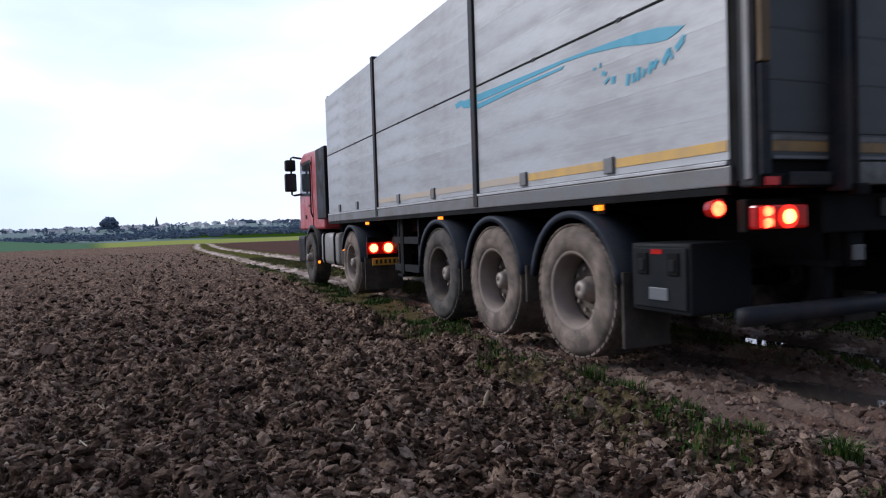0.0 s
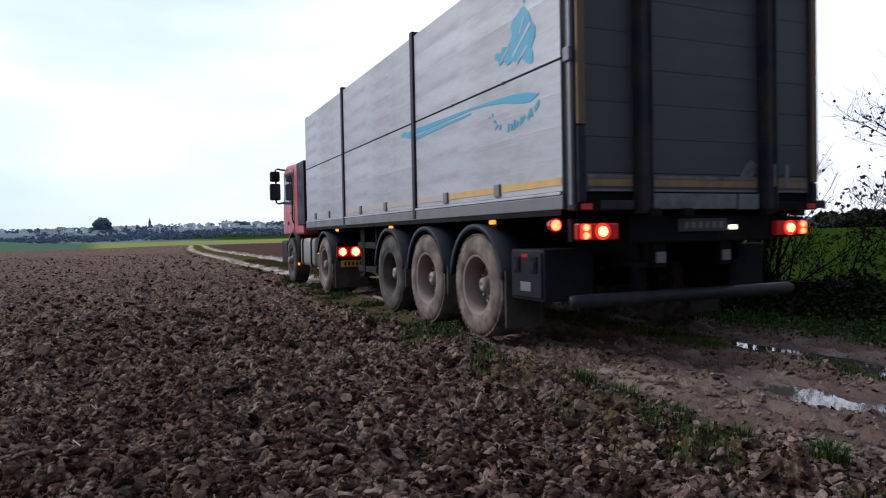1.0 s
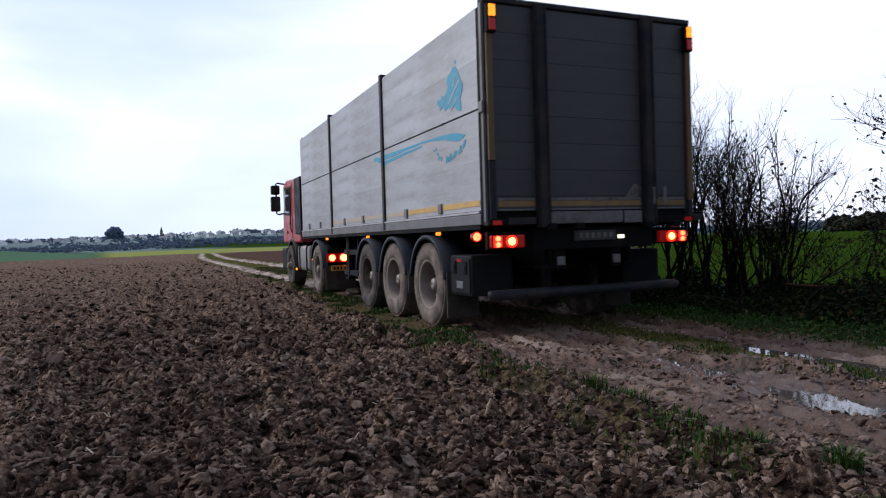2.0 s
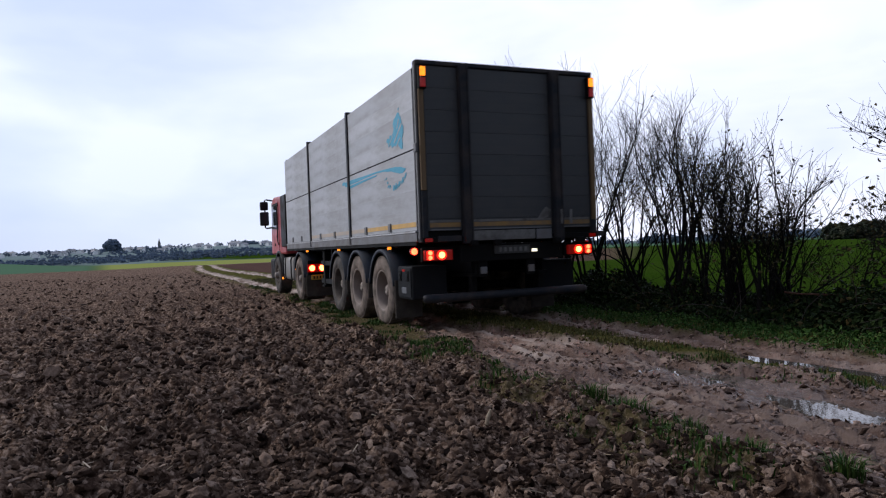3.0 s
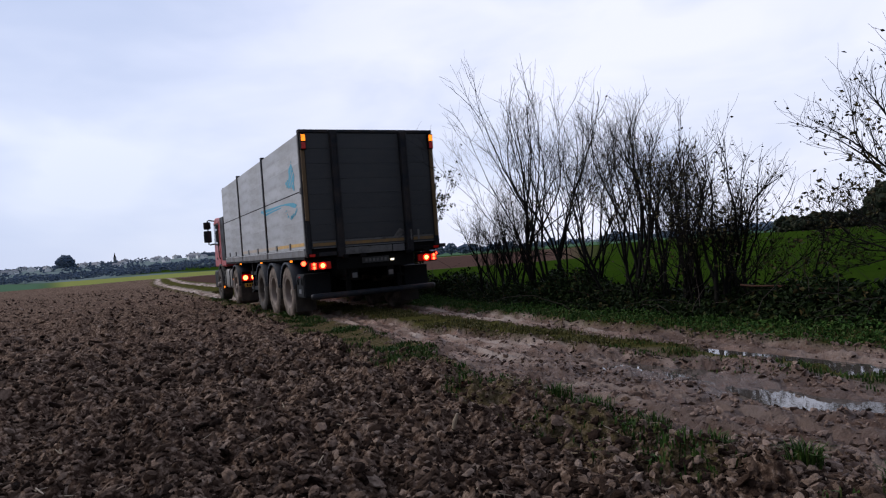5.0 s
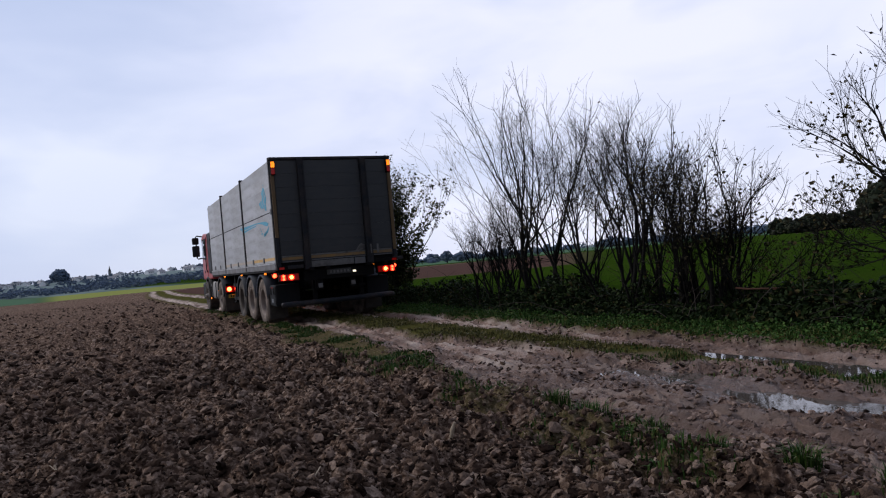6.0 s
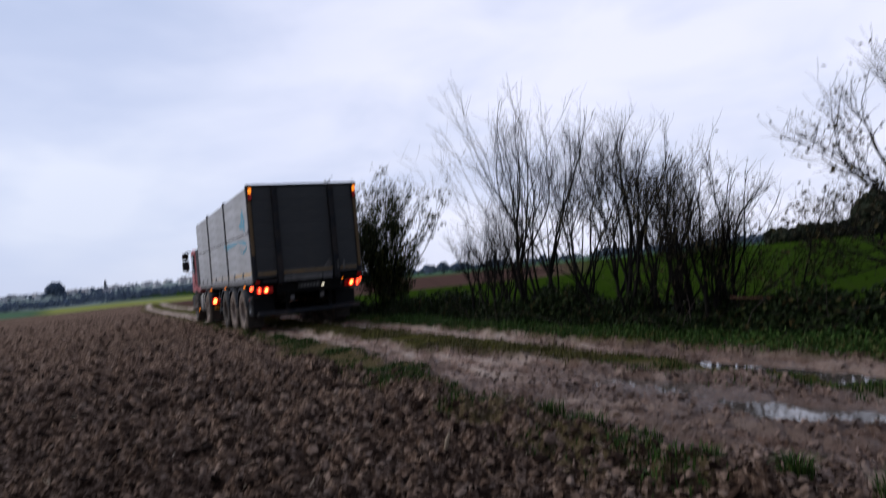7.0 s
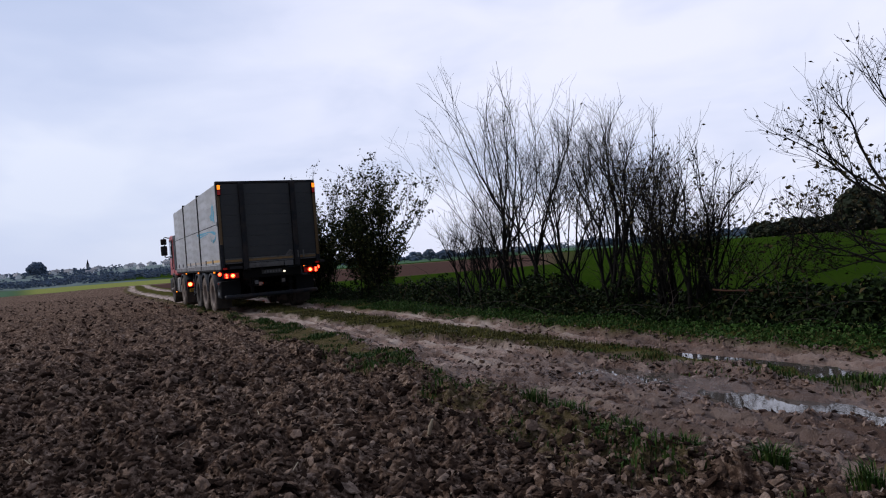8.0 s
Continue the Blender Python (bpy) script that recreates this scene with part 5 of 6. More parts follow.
def blades(name, label, mat, n, s0, s1, v0, v1, tall, keep, clump=0.5):
    """Bent tapering blades in clumps along a stretch of the track."""
    s = s0 + (s1 - s0) * rng.random(n) ** 1.6
    v = rng.uniform(v0, v1, n)
    x, y = START[0] + s * ALONG[0] + v * ACROSS[0], START[1] + s * ALONG[1] + v * ACROSS[1]
    z, cov = land(x, y)
    thick = np.clip(0.55 - 0.25 * max(0, clump - 0.5) + clump * vnoise(x, y, 0.28, 71) + clump * 0.8 * vnoise(x, y, 0.9, 72), 0, 1)
    ok = rng.random(n) < keep(cov) * thick
    x, y, z, s, thick = x[ok], y[ok], z[ok], s[ok], thick[ok]
    n = len(x)
    h = tall * rng.uniform(0.45, 1.25, n) * (0.5 + 0.8 * thick)
    w = 0.0035 + 0.0035 * rng.random(n) + 0.0004 * np.maximum(s, 0)
    a, bend = rng.uniform(0, math.tau, n), rng.uniform(0.15, 0.95, n)
    dx, dy = np.cos(a), np.sin(a)
    px, py = -dy * w, dx * w
    verts = np.empty((n, 5, 3))
    verts[:, 0] = np.column_stack([x - px, y - py, z - 0.012])
    verts[:, 1] = np.column_stack([x + px, y + py, z - 0.012])
    m = 0.55
    verts[:, 2] = np.column_stack([x - px * 0.8 + dx * h * bend * 0.22, y - py * 0.8 + dy * h * bend * 0.22, z + h * m])
    verts[:, 3] = np.column_stack([x + px * 0.8 + dx * h * bend * 0.22, y + py * 0.8 + dy * h * bend * 0.22, z + h * m])
    verts[:, 4] = np.column_stack([x + dx * h * bend * 0.85, y + dy * h * bend * 0.85, z + h * (1 - 0.45 * bend)])
    tri = np.array([(0, 1, 2), (1, 3, 2), (2, 3, 4)])
    f = tri[None] + (np.arange(n) * 5)[:, None, None]
    tagged(new(name, mesh_from(name, verts.reshape(-1, 3), f.reshape(-1, 3), M[mat])), label, "grass", kind="stuff")


blades("field_edge_grass", "ragged green tufts between field and track", "grass", 70000, -3.0, 22, -2.4, -1.0, 0.050, lambda c: np.clip(c["turf"] * 1.4, 0, 1), 1.1)
blades("middle_grass", "trodden yellow-green grass strip between the ruts", "dry_grass", 42000, 1.0, 30, -0.50, 0.72, 0.042, lambda c: c["turf"])
blades("puddle_edge_grass", "dark wet grass between the puddles", "grass", 8500, -2.6, 2.6, -0.08, 0.36, 0.050, lambda c: np.clip(c["turf"] * 1.4 + 0.25, 0, 1))
blades("verge_grass", "lush green verge grass below the hedge", "grass", 70000, -3.0, 26, 1.10, 2.5, 0.06, lambda c: c["turf"])

blades("field_edge_grass", "ragged green tufts between field and track", "grass", 7000, -10.0, -2.9, -2.4, -1.5, 0.06, lambda c: np.clip(c["turf"] * 1.4, 0, 1), 1.1)
blades("middle_grass", "trodden yellow-green grass strip between the ruts", "dry_grass", 5000, -10.0, -2.6, -0.55, 0.30, 0.05, lambda c: np.clip(c["turf"] + 0.1, 0, 1))
blades("verge_grass", "lush green verge grass below the hedge", "grass", 10000, -10.0, -2.9, 1.10, 2.5, 0.07, lambda c: c["turf"])


def tuft(x, y, n, wide, tall, seed):
    """One separate tussock of grass on the soil."""
    r = np.random.default_rng(seed)
    a, d = r.uniform(0, math.tau, n), wide * r.random(n) ** 0.7
    bx, by = d * np.cos(a), d * np.sin(a)
    h, b, w = tall * r.uniform(0.5, 1.2, n), r.uniform(0.25, 0.9, n), 0.0035
    out = a + r.normal(0, 0.6, n)
    ox, oy = np.cos(out), np.sin(out)
    v = np.empty((n, 5, 3))
    for k, (f, t, sgn, ww) in enumerate(((0, -0.02, -1, 1), (0, -0.02, 1, 1), (0.25, 0.6, -1, 0.8), (0.25, 0.6, 1, 0.8), (0.9, 1.0, 0, 0))):
        lift = h * t if t > 0 else np.full(n, t)
        v[:, k] = np.column_stack([bx + ox * h * b * f - sgn * oy * w * ww, by + oy * h * b * f + sgn * ox * w * ww, lift * (1 - 0.4 * b * (k == 4))])
    tri = np.array([(0, 1, 2), (1, 3, 2), (2, 3, 4)])
    f = tri[None] + (np.arange(n) * 5)[:, None, None]
    ob = new("grass_tuft", mesh_from("grass_tuft", v.reshape(-1, 3), f.reshape(-1, 3), M["grass"]))
    ob.matrix_basis = pose(x, y, height(x, y) - 0.005)
    tagged(ob, "green tussock of grass at the field's edge", "grass tuft", "tufts at the field's edge")


for k, (x, y, n, wide, tall) in enumerate(((1.37, 3.02, 150, 0.075, 0.13), (1.10, 3.36, 130, 0.08, 0.11), (0.92, 3.75, 90, 0.08, 0.08), (0.66, 4.14, 190, 0.12, 0.10), (0.47, 4.42, 160, 0.11, 0.09), (0.16, 4.98, 150, 0.12, 0.09), (1.62, 2.72, 120, 0.08, 0.12), (-0.9, 6.55, 220, 0.16, 0.10))):
    tuft(x, y, n, wide, tall, 500 + k)

# ---------------------------------------------------------------- hedge shrubs


class Wood:
    """Collects tapering twigs as tubes, and leaves."""

    def __init__(self, seed):
        self.r = random.Random(seed)
        self.v, self.f, self.lv, self.lf = [], [], [], []

    def tube(self, pts, r0, r1, sides):
        base = len(self.v)
        n = len(pts)
        for i, p in enumerate(pts):
            d = pts[min(i + 1, n - 1)] - pts[max(i - 1, 0)]
            d = d.normalized() if d.length > 1e-6 else Vector((0, 0, 1))
            a = d.orthogonal().normalized()
            b = d.cross(a)
            rad = r0 + (r1 - r0) * i / (n - 1)
            for k in range(sides):
                t = k * math.tau / sides
                q = p + rad * (math.cos(t) * a + math.sin(t) * b)
                self.v.append((q.x, q.y, q.z))
        for i in range(n - 1):
            for k in range(sides):
                k2 = (k + 1) % sides
                self.f.append((base + i * sides + k, base + i * sides + k2, base + (i + 1) * sides + k2, base + (i + 1) * sides + k))

    def shoot(self, start, way, length, steps, wander, lift):
        pts, d = [start.copy()], way.normalized()
        for _ in range(steps):
            d = (d + Vector((self.r.gauss(0, wander), self.r.gauss(0, wander), self.r.gauss(0, wander) + lift))).normalized()
            pts.append(pts[-1] + d * (length / steps))
        return pts

    def leaf(self, p, size):
        r = self.r
        a = Vector((r.gauss(0, 1), r.gauss(0, 1), r.gauss(-0.3, 0.8))).normalized()
        b = a.orthogonal().normalized()
        b = (b * math.cos(r.random() * 6.28) + a.cross(b) * math.sin(r.random() * 6.28)).normalized()
        base = len(self.lv)
        c = a.cross(b) * size * 0.12
        for q in (p, p + a * size * 0.5 + b * size * 0.30 + c, p + a * size, p + a * size * 0.5 - b * size * 0.30 + c):
            self.lv.append((q.x, q.y, q.z))
        self.lf.append((base, base + 1, base + 2, base + 3))

    def grow(self, p, d, length, girth, depth, leafy, leaf_size, open_up=0.42, lift=0.05):
        """A limb that forks again and again into finer, rising twigs; leafy gives the leaves' thickness by height."""
        r = self.r
        pts = self.shoot(p, d, length, 4, 0.10, lift)
        tip = girth * 0.70
        self.tube(pts, girth, tip, 5 if girth > 0.012 else 4 if girth > 0.005 else 3)
        end = (pts[4] - pts[3]).normalized()
        for _ in range(4 if depth > 3 else 2):
            u = r.uniform(0.2, 1.0) * 4
            j = min(int(u), 3)
            q = pts[j].lerp(pts[j + 1], u - j)
            side = Vector((r.gauss(0, 1), r.gauss(0, 1), r.gauss(0.25, 0.5))).normalized()
            tw = self.shoot(q, end * 0.7 + side * 0.8, r.uniform(0.14, 0.62 if depth > 3 else 0.40), 3, 0.17, 0.10)
            self.tube(tw, min(0.0042, girth * 0.6), 0.0016, 3)
            many = leafy(q.z)
            for _ in range(3 + int(3 * many)):
                if r.random() < many:
                    self.leaf(tw[r.randint(1, 3)] + Vector((r.gauss(0, 0.02), r.gauss(0, 0.02), r.gauss(0, 0.02))), leaf_size * r.uniform(0.6, 1.25))
        if depth == 0:
            if r.random() < 0.02:
                self.leaf(pts[4], leaf_size)
            return
        for k in range(3 if r.random() < 0.35 else 2):
            side = Vector((r.gauss(0, 1), r.gauss(0, 1), r.gauss(0, 0.4)))
            side = (side - end * side.dot(end)).normalized()
            turn = r.uniform(0.05, 0.22) if k == 0 else r.uniform(0.5, 1.25) * open_up
            self.grow(pts[4] if k < 2 else pts[3], end + side * turn, length * (r.uniform(0.72, 0.88) if k == 0 else r.uniform(0.58, 0.82)), tip * (0.92 if k == 0 else 0.68), depth - 1, leafy, leaf_size, open_up, lift)

    def build(self, name, label, category, leaf_mat, group="hedge shrubs", bark="bark", at=None):
        root = tagged(new(name), label, category, group)
        root.matrix_basis = at
        inv = np.array(at.inverted())
        for nm, vs, fs, mat in (("crown", self.v, self.f, M[bark]), ("foliage", self.lv, self.lf, M[leaf_mat])):
            if fs:
                w = np.column_stack([np.array(vs), np.ones(len(vs))]) @ inv.T
                ob = new(nm, mesh_from(nm, w[:, :3], np.array(fs), mat, nm == "crown"))
                ob.parent = root
        return root


def spot(s, v):
    x, y = START + s * ALONG + v * ACROSS
    return Vector((x, y, height(x, y) - 0.05))


def hedge_shrub(seed, s, v, tall, stems, lean, label, leafy, fan=0.16, leaf_size=0.05, name="hedge_shrub", leaf_mat="leaf_brown", open_up=0.45, girth=0.031, depth=4, apart=0.42, low=0):
    """Several stems from one stool, forking from about a third of their height."""
    w = Wood(seed)
    foot = spot(s, v)
    along = Vector((ALONG[0], ALONG[1], 0))
    across = Vector((ACROSS[0], ACROSS[1], 0))
    for k in range(stems):
        f = foot + along * w.r.uniform(-apart, apart) + across * w.r.uniform(-0.35, 0.35)
        way = Vector((0, 0, 1)) + along * (w.r.gauss(0, fan) + lean) + across * w.r.gauss(0, fan * 0.8)
        w.grow(f, way, tall * w.r.uniform(0.72, 1.0) / 3.35, girth * w.r.uniform(0.6, 1.25), depth, leafy, leaf_size, open_up)
    for k in range(low):
        f = foot + along * w.r.uniform(-apart, apart) + across * w.r.uniform(-0.35, 0.35)
        w.grow(f, Vector((w.r.gauss(0, 0.25), w.r.gauss(0, 0.25), 1)), tall * w.r.uniform(0.2, 0.55) / 2.5, girth * 0.5, 3, leafy, leaf_size, open_up)
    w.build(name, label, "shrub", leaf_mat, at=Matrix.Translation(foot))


def leaves_between(lo, hi, most, rest=0.01):
    """Leaves thickest between two heights, and a few elsewhere."""
    return lambda z: most if lo < z < hi else most * 0.35 if lo - 0.4 < z < hi + 0.4 else rest


BARE = "tall bare hedge shrub with a few withered leaves"
SPARSE = "bare hedge shrub with dark leaves half-way up"
hedge_shrub(131, 9.4, 2.5, 1.9, 4, 0.12, "thin hedge shrub arching over the track's edge", leaves_between(0, 0.1, 0.02), 0.2)
hedge_shrub(132, 8.8, 2.6, 2.1, 6, -0.02, BARE, leaves_between(0, 0.1, 0.02), 0.08)
hedge_shrub(133, 8.1, 2.5, 2.8, 6, -0.08, BARE, leaves_between(0, 0.1, 0.02), 0.08)
hedge_shrub(134, 7.4, 2.5, 4.55, 6, 0.0, BARE, leaves_between(0, 0.1, 0.02), girth=0.033)
hedge_shrub(135, 6.8, 2.6, 4.05, 6, 0.0, BARE, leaves_between(0.4, 1.5, 0.14), girth=0.03)
hedge_shrub(136, 6.0, 2.5, 3.4, 6, 0.0, SPARSE, leaves_between(0.4, 1.9, 0.24))
hedge_shrub(137, 5.3, 2.6, 3.6, 6, 0.0, SPARSE, leaves_between(0.4, 2.0, 0.30))
hedge_shrub(138, 4.7, 2.5, 3.5, 6, -0.04, SPARSE, leaves_between(0.4, 2.0, 0.26))
hedge_shrub(139, 4.15, 2.6, 2.8, 6, -0.08, SPARSE, leaves_between(0.4, 1.9, 0.26))
hedge_shrub(140, 3.75, 2.5, 2.2, 6, -0.34, "leaning hedge shrub with arching bare branches", leaves_between(0.4, 1.5, 0.26), 0.2)
hedge_shrub(141, 3.75, 2.6, 2.0, 4, -0.55, "leaning hedge shrub with arching bare branches", leaves_between(0.3, 1.1, 0.3), 0.22)
hedge_shrub(144, 3.25, 2.6, 1.7, 6, -0.22, "low hedge shrub with dark leaves at its foot", leaves_between(0.2, 1.2, 0.45), 0.25)
hedge_shrub(142, 14.3, 2.5, 4.0, 11, 0.0, "bushy shrub still in dark leaf beside the track", leaves_between(0.1, 2.3, 1.5, 0.6), 0.12, 0.085, "leafy_shrub", "leaf_green", 0.30, 0.022, apart=0.30, low=26)
hedge_shrub(143, 19.0, 2.6, 4.7, 11, 0.0, "tall bushy shrub in thinning dark leaf", leaves_between(0.1, 2.4, 1.6, 0.4), 0.16, 0.095, "leafy_shrub", "leaf_green", 0.34, 0.026, low=22)


def field_tree():
    """A small tree whose limbs fan out low over the hedge."""
    w = Wood(211)
    foot = spot(1.03, 2.95)
    fork = foot + Vector((0.03, -0.02, 1.0))
    w.tube(w.shoot(foot, Vector((0.02, 0, 1)), 1.05, 5, 0.03, 0.0), 0.055, 0.042, 7)
    leaf = lambda z: 0.36 if z < 2.1 else 0.13
    along = Vector((ALONG[0], ALONG[1], 0))
    across = Vector((ACROSS[0], ACROSS[1], 0))
    for lean, side, up, ln, g in ((0.95, 0.1, 0.05, 0.46, 0.016), (0.95, -0.3, 0.22, 0.50, 0.019), (0.95, 0.3, 0.12, 0.48, 0.018), (0.90, 0.25, 0.50, 0.50, 0.020), (0.62, -0.1, 0.9, 0.64, 0.025), (0.35, 0.2, 1.0, 0.66, 0.028),
                                  (0.12, -0.2, 1.0, 0.72, 0.030), (-0.25, 0.2, 1.0, 0.76, 0.028), (-0.7, 0.0, 0.9, 0.6, 0.024), (-0.9, 0.2, 0.4, 0.5, 0.02), (0.0, 0.9, 0.7, 0.55, 0.022), (0.1, -0.8, 0.8, 0.5, 0.02)):
        w.grow(fork + Vector((0, 0, w.r.uniform(-0.25, 0.1))), along * lean + across * side + Vector((0, 0, up)), ln, g, 4, leaf, 0.055, 0.55, 0.04)
    w.build("field_tree", "spreading small tree with scattered dark leaves", "tree", "leaf_brown", "", at=Matrix.Translation(foot))


field_tree()


def undergrowth(name, label, n, s0, s1, v0, v1, tall, mat, size, stems):
    """Tangled brambles: arching stems and many small leaves."""
    w = Wood(900 + int(s0 * 7))
    r = w.r
    for _ in range(stems):
        f = spot(r.uniform(s0, s1), r.uniform(v0, v1))
        way = Vector((r.gauss(0, 0.8), r.gauss(0, 0.8), 1))
        w.tube(w.shoot(f, way, tall * r.uniform(0.8, 2.2), 6, 0.15, -0.16), 0.006, 0.002, 3)
    s, v = rng.uniform(s0, s1, n), rng.uniform(v0, v1, n)
    x, y = START[0] + s * ALONG[0] + v * ACROSS[0], START[1] + s * ALONG[1] + v * ACROSS[1]
    z, _ = land(x, y)
    mound = tall * np.clip(0.62 + 0.5 * vnoise(x, y, 0.9, 81) + 0.25 * vnoise(x, y, 0.35, 82), 0.12, 1.3)
    edge = ease(v0, v0 + 0.55, v) * (1 - ease(v1 - 0.3, v1, v))
    h = mound * (0.15 + 0.85 * edge) * rng.random(n) ** 0.55
    for i in range(n):
        w.leaf(Vector((x[i], y[i], z[i] + h[i])), size * r.uniform(0.6, 1.35))
    foot = spot((s0 + s1) / 2, (v0 + v1) / 2)
    root = w.build(name, label, "undergrowth", mat, "undergrowth along the hedge", "twig", Matrix.Translation(foot))
    root["kind"] = "stuff"


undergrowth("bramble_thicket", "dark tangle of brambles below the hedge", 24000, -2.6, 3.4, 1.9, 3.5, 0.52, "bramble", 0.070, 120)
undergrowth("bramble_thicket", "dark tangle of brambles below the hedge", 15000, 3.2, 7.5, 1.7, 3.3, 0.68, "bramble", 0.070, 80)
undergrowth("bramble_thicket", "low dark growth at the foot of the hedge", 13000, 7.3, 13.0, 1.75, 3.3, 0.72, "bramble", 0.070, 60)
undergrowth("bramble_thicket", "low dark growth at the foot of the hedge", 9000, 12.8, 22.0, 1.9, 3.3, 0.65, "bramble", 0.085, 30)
undergrowth("bramble_thicket", "dark leafy growth at the foot of the small tree", 7000, 0.2, 1.6, 2.4, 3.6, 0.95, "bramble", 0.065, 40)
undergrowth("leafy_verge_weeds", "bright green weeds on the edge of the brambles", 14000, -2.6, 12.0, 1.2, 2.0, 0.13, "weed", 0.042, 0)


undergrowth("bramble_thicket", "dark tangle of brambles below the hedge", 8000, -10.0, -2.5, 1.75, 3.4, 0.55, "bramble", 0.085, 60)


def fallen_branch():
    root = tagged(new("fallen_branch"), "fallen brown branches caught in the brambles", "branch")
    for k in range(5):
        w = Wood(77 + k)
        f = spot(3.0 - 0.25 * k, 2.3 + 0.1 * k)
        w.tube(w.shoot(f + Vector((0, 0, 0.45)), Vector((ALONG[0] * -1, ALONG[1] * -1, -0.05 - 0.12 * k)), 0.9, 6, 0.10, -0.03), 0.013, 0.004, 5)
        limb = new("limb", mesh_from("limb", w.v, w.f, M["red_twig"], True))
        limb.parent = root
    w = Wood(78)
    for k in range(9):
        f = spot(2.95 + 0.1 * w.r.random(), 3.1 + 0.3 * w.r.random())
        w.tube(w.shoot(f, Vector((w.r.gauss(0, 0.15), w.r.gauss(0, 0.15), 1)), 1.25 * w.r.uniform(0.6, 1.05), 6, 0.06, 0.0), 0.006, 0.002, 3)
        for q in range(12):
            w.leaf(f + Vector((w.r.gauss(0, 0.08), w.r.gauss(0, 0.08), w.r.uniform(0.6, 1.15))), 0.03)
    w.build("dock_stems", "dry russet dock stems above the brambles", "weed", "leaf_brown", "", "red_twig", Matrix.Translation(spot(3, 3.2)))


fallen_branch()

# ---------------------------------------------------------------- the distance


def far_place(az, r):
    a = radians(az)
    x, y = r * math.sin(a), r * math.cos(a)
    return x, y, height(x, y)


def crown_arrays(places, clumps, grain=1.0):
    """Crowns of many small clumps: places are (x, y, z, width, height)."""
    c, s, q = [], [], []
    for x, y, z, w, h in places:
        for _ in range(clumps):
            u, t, k = rng.random() ** 0.5, rng.uniform(0, math.tau), rng.random()
            bulge = math.sin(math.pi * min(1, 0.15 + 0.8 * k)) ** 0.7
            c.append((x + 0.5 * w * u * bulge * math.cos(t), y + 0.5 * w * u * bulge * math.sin(t), z + h * (0.12 + 0.83 * k)))
            s.append(w * grain * rng.uniform(0.08, 0.19))
            q.append((rng.uniform(0.7, 1.3), rng.uniform(0.7, 1.3), rng.uniform(0.6, 1.0)))
    return scatter(ICO1, np.array(c), np.array(s), np.array(q), 0.35, 1.0)


def wood(name, label, places, clumps, mat):
    v, f = crown_arrays(places, clumps)
    tagged(new(name, mesh_from(name, v, f, M[mat])), label, "woodland", kind="stuff")


# far trees use a crown colour with the haze mixed in
hill = []
for k in range(2600):
    az = rng.uniform(-41, -9)
    r = rng.uniform(690, 800) if k % 2 else rng.uniform(800, 1060)
    x, y, z = far_place(az, r)
    if vnoise(np.array([x]), np.array([y]), 70, 43)[0] > (0.45 if r < 790 else -0.05):
        continue
    h = rng.uniform(2.4, 4.8) * (1.8 if -24.8 < az < -21.2 and r > 880 else 1.0)
    hill.append((x, y, z - 0.8, h * rng.uniform(1.0, 1.7), h))
for _ in range(160):
    az = rng.uniform(-41, -17)
    h = rng.uniform(2.5, 5.0)
    hill.append((*far_place(az, rng.uniform(930, 1010)), h * 1.3, h))
wood("hillside_woods", "bare woods on the far hillside, tinted with bluish haze", hill, 10, "hazed_leaf")
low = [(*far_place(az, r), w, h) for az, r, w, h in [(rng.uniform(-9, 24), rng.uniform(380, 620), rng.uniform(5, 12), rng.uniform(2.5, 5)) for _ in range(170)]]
wood("far_treeline", "thin line of trees beyond the fields, greyed with haze", low, 10, "hazed_leaf")
belt = [(*far_place(az, r), w, h) for az, r, w, h in [(rng.uniform(24.2, 40), rng.uniform(150, 162), rng.uniform(2.5, 4.5), rng.uniform(2.5, 3.4)) for _ in range(190)]]
wood("dark_shelter_belt", "dark dense belt of trees along the meadow", belt, 16, "dark_leaf")


def far_tree(name, label, az, r, width, tall, mat, clumps, trunk):
    x, y, z = far_place(az, r)
    root = tagged(new(name), label, "tree")
    root.matrix_basis = pose(x, y, z)
    part("trunk", bm_tube([(0, 0, -0.5), (0.1, 0, tall * 0.3), (0, 0.1, tall * 0.7)], [trunk, trunk * 0.8, trunk * 0.3], 8), "bark", root)
    v, f = crown_arrays([(0, 0, tall * 0.05, width, tall * 0.95)], clumps, 0.55)
    ob = new("crown", mesh_from("crown", v, f, M[mat]))
    ob.parent = root


far_tree("broad_tree", "broad round-headed tree standing on the far hill", -31.4, 900, 20, 16.0, "hazed_leaf", 420, 0.9)
far_tree("round_bush", "large dark round bush at the meadow's edge", 31.3, 74, 4.4, 4.5, "dark_leaf", 650, 0.15)
far_tree("round_bush", "large dark bush at the meadow's edge", 34.4, 70, 5.5, 4.0, "dark_leaf", 650, 0.15)
far_tree("field_edge_tree", "small tree beyond the red field, greyed with haze", -1.6, 330, 6.5, 5.8, "hazed_leaf", 160, 0.25)
far_tree("field_edge_tree", "small tree beyond the red field, greyed with haze", -0.4, 340, 8.0, 4.2, "hazed_leaf", 160, 0.25)


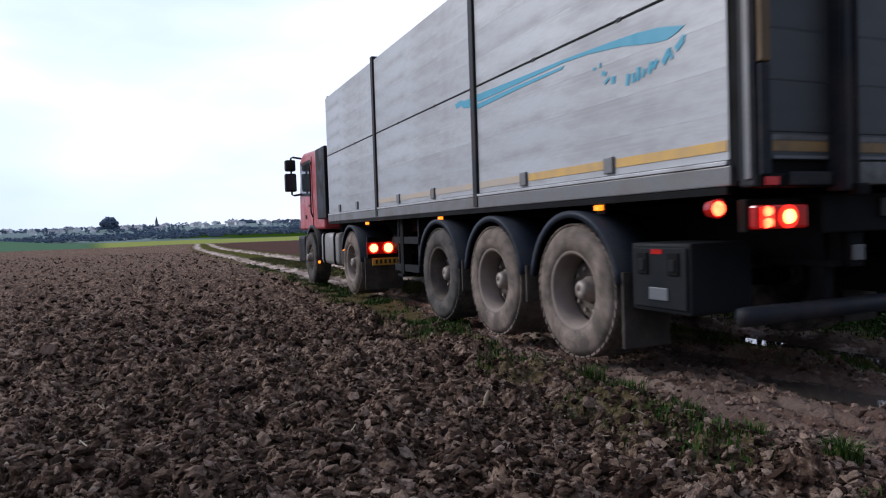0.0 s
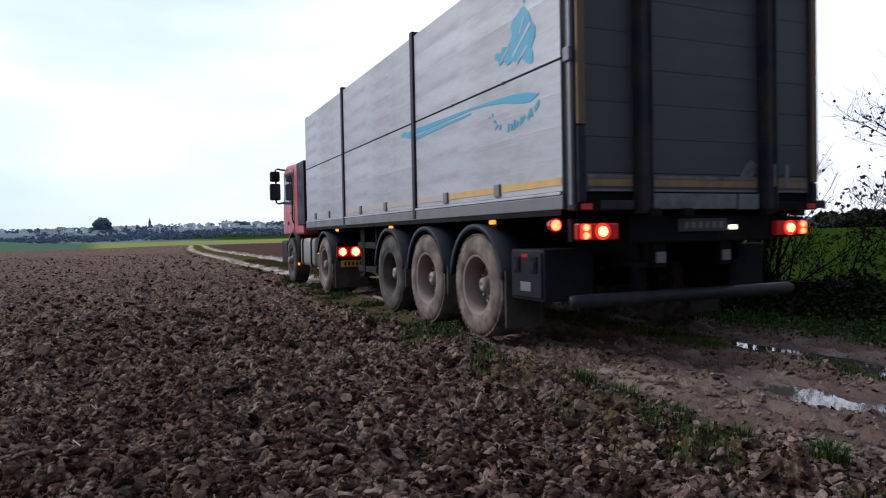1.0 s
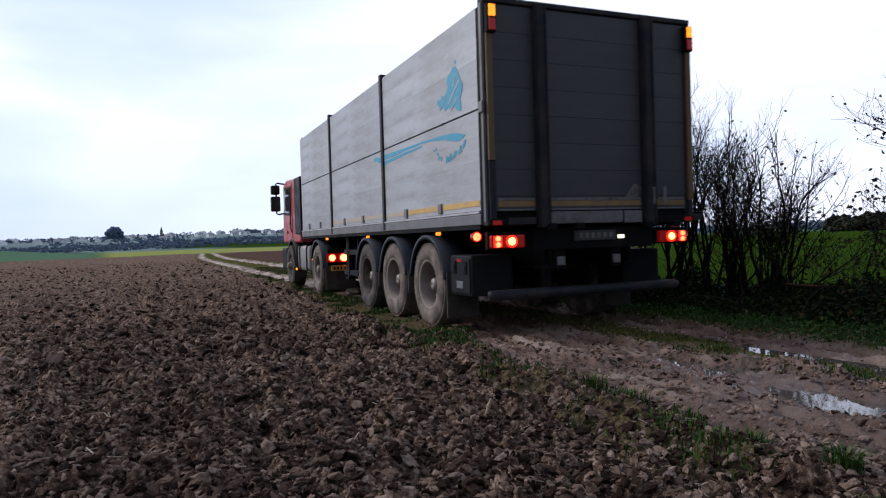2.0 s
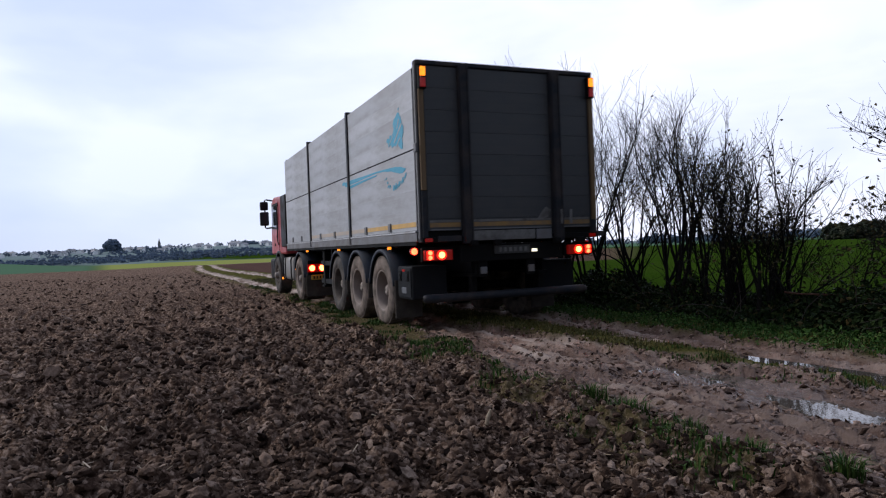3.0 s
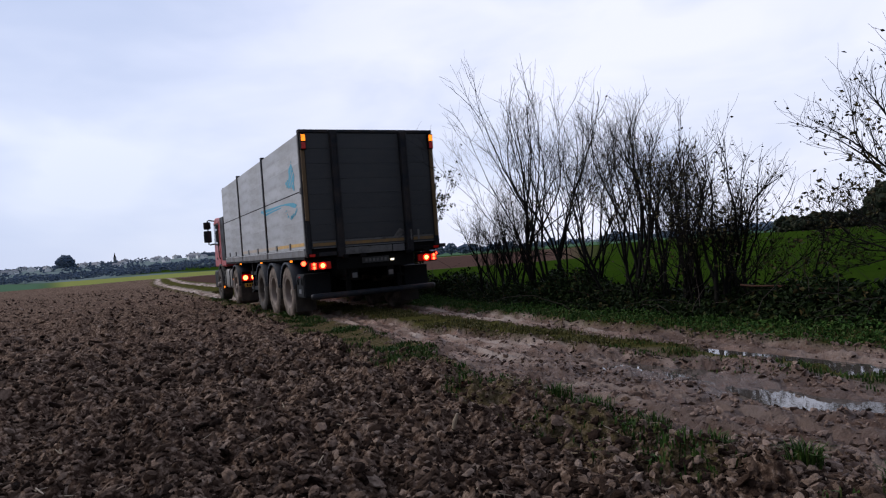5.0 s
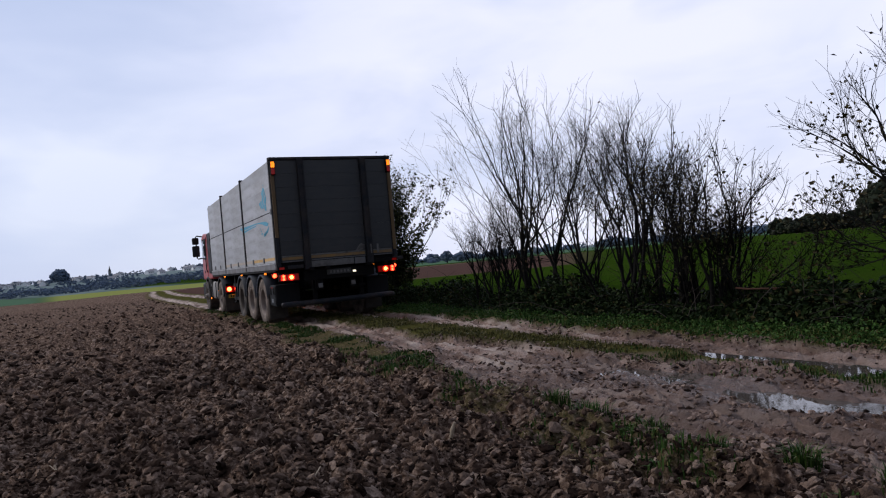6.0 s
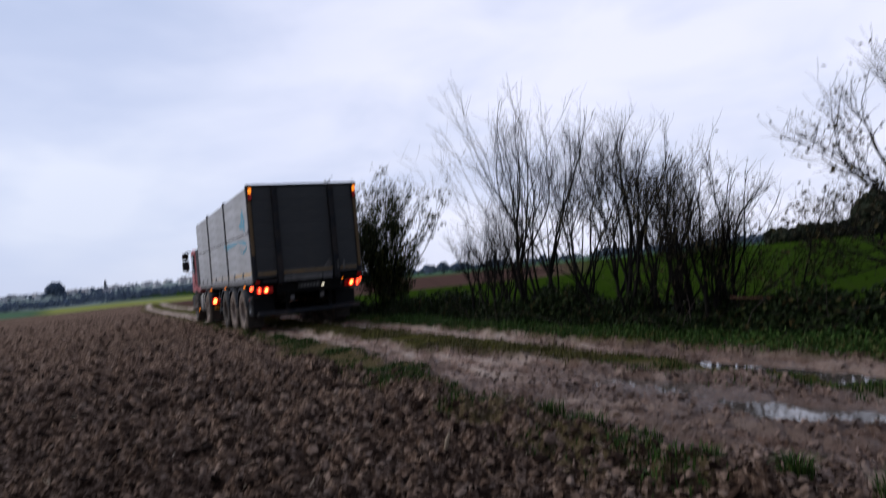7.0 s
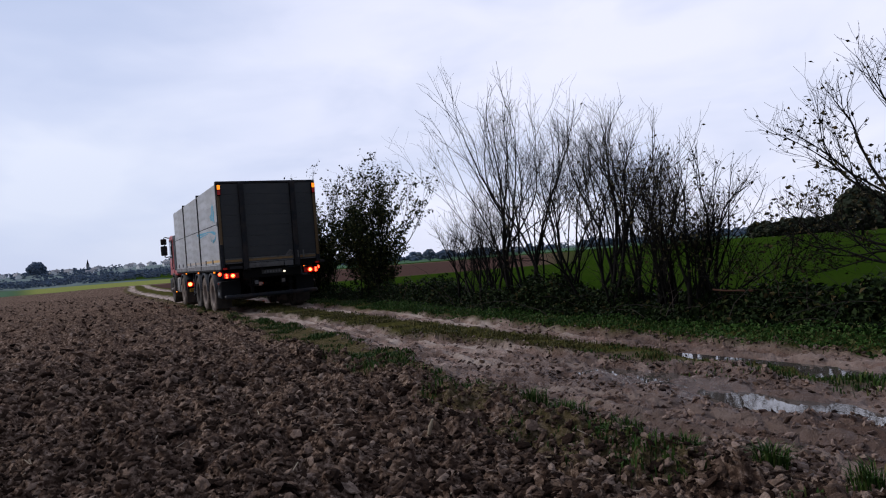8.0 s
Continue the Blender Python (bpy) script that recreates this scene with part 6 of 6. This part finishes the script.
def house_model():
    root = tagged(new("house"), "small pale rendered house on the far hill", "house", "village houses")
    part("wall", bm_prism([(-3, -1), (3, -1), (3, 2.6), (0, 4.4), (-3, 2.6)], -4, 4), "render_wall", root)
    for sgn in (-1, 1):
        part("roof", bm_prism([(sgn * 3.4, 2.4), (sgn * 3.4, 2.6), (0, 4.65), (0, 4.42)], -4.3, 4.3), "roof_tile", root)
    part("chimney", bm_of((1.2, 1.8, -0.35, 0.35, 4.0, 5.4)), "roof_tile", root)
    for y in (-3.03, 3.03):
        for x in (-2.5, 0.0, 2.5):
            part("window", bm_of((x - 0.5, x + 0.5, y - 0.04, y + 0.04, 0.8, 1.9)), "glass", root)
    return root


first = house_model()
hx, hy, hz = far_place(-28.0, 845)
first.matrix_basis = pose(hx, hy, hz, 0, 0, 20)
for _ in range(32):
    az, r = rng.uniform(-39, -19.5), rng.uniform(860, 985)
    x, y, z = far_place(az, r)
    copy_thing(first, pose(x, y, z + 0.3, 0, 0, rng.uniform(-90, 90)))


def steeple():
    x, y, z = far_place(-28.1, 1150)
    root = tagged(new("church_tower"), "slim dark church spire above the village", "church")
    root.matrix_basis = pose(x, y, z)
    part("tower", bm_of((-1.6, 1.6, -1.6, 1.6, -1, 11)), "far_grey", root)
    part("spire", bm_tube([(0, 0, 11), (0, 0, 14), (0, 0, 18.5)], [1.9, 1.1, 0.1], 8), "bark", root)


steeple()


def motions():
    """The lorry drives off along the track; its wheels roll as far as it goes."""
    rows = []
    for t, s, lat, z, pitch, lean, yaw in LORRY:
        x, y = START + s * ALONG + lat * ACROSS
        rows.append((t, pose(x, y, z, pitch, lean, yaw)))
    walk(trailer, rows)
    walk(tractor, rows)
    times = [r[0] for r in LORRY]
    gone = [r[1] for r in LORRY]
    steps = np.arange(0, 8.001, 0.25)
    way = np.interp(steps, times, gone)
    for i, (w, x, y, radius) in enumerate(WHEELS):
        walk(w, [(float(t), pose(x, y, radius - 0.012, -math.degrees(d / radius) + 23 * i, 0, 0)) for t, d in zip(steps, way)])


motions()
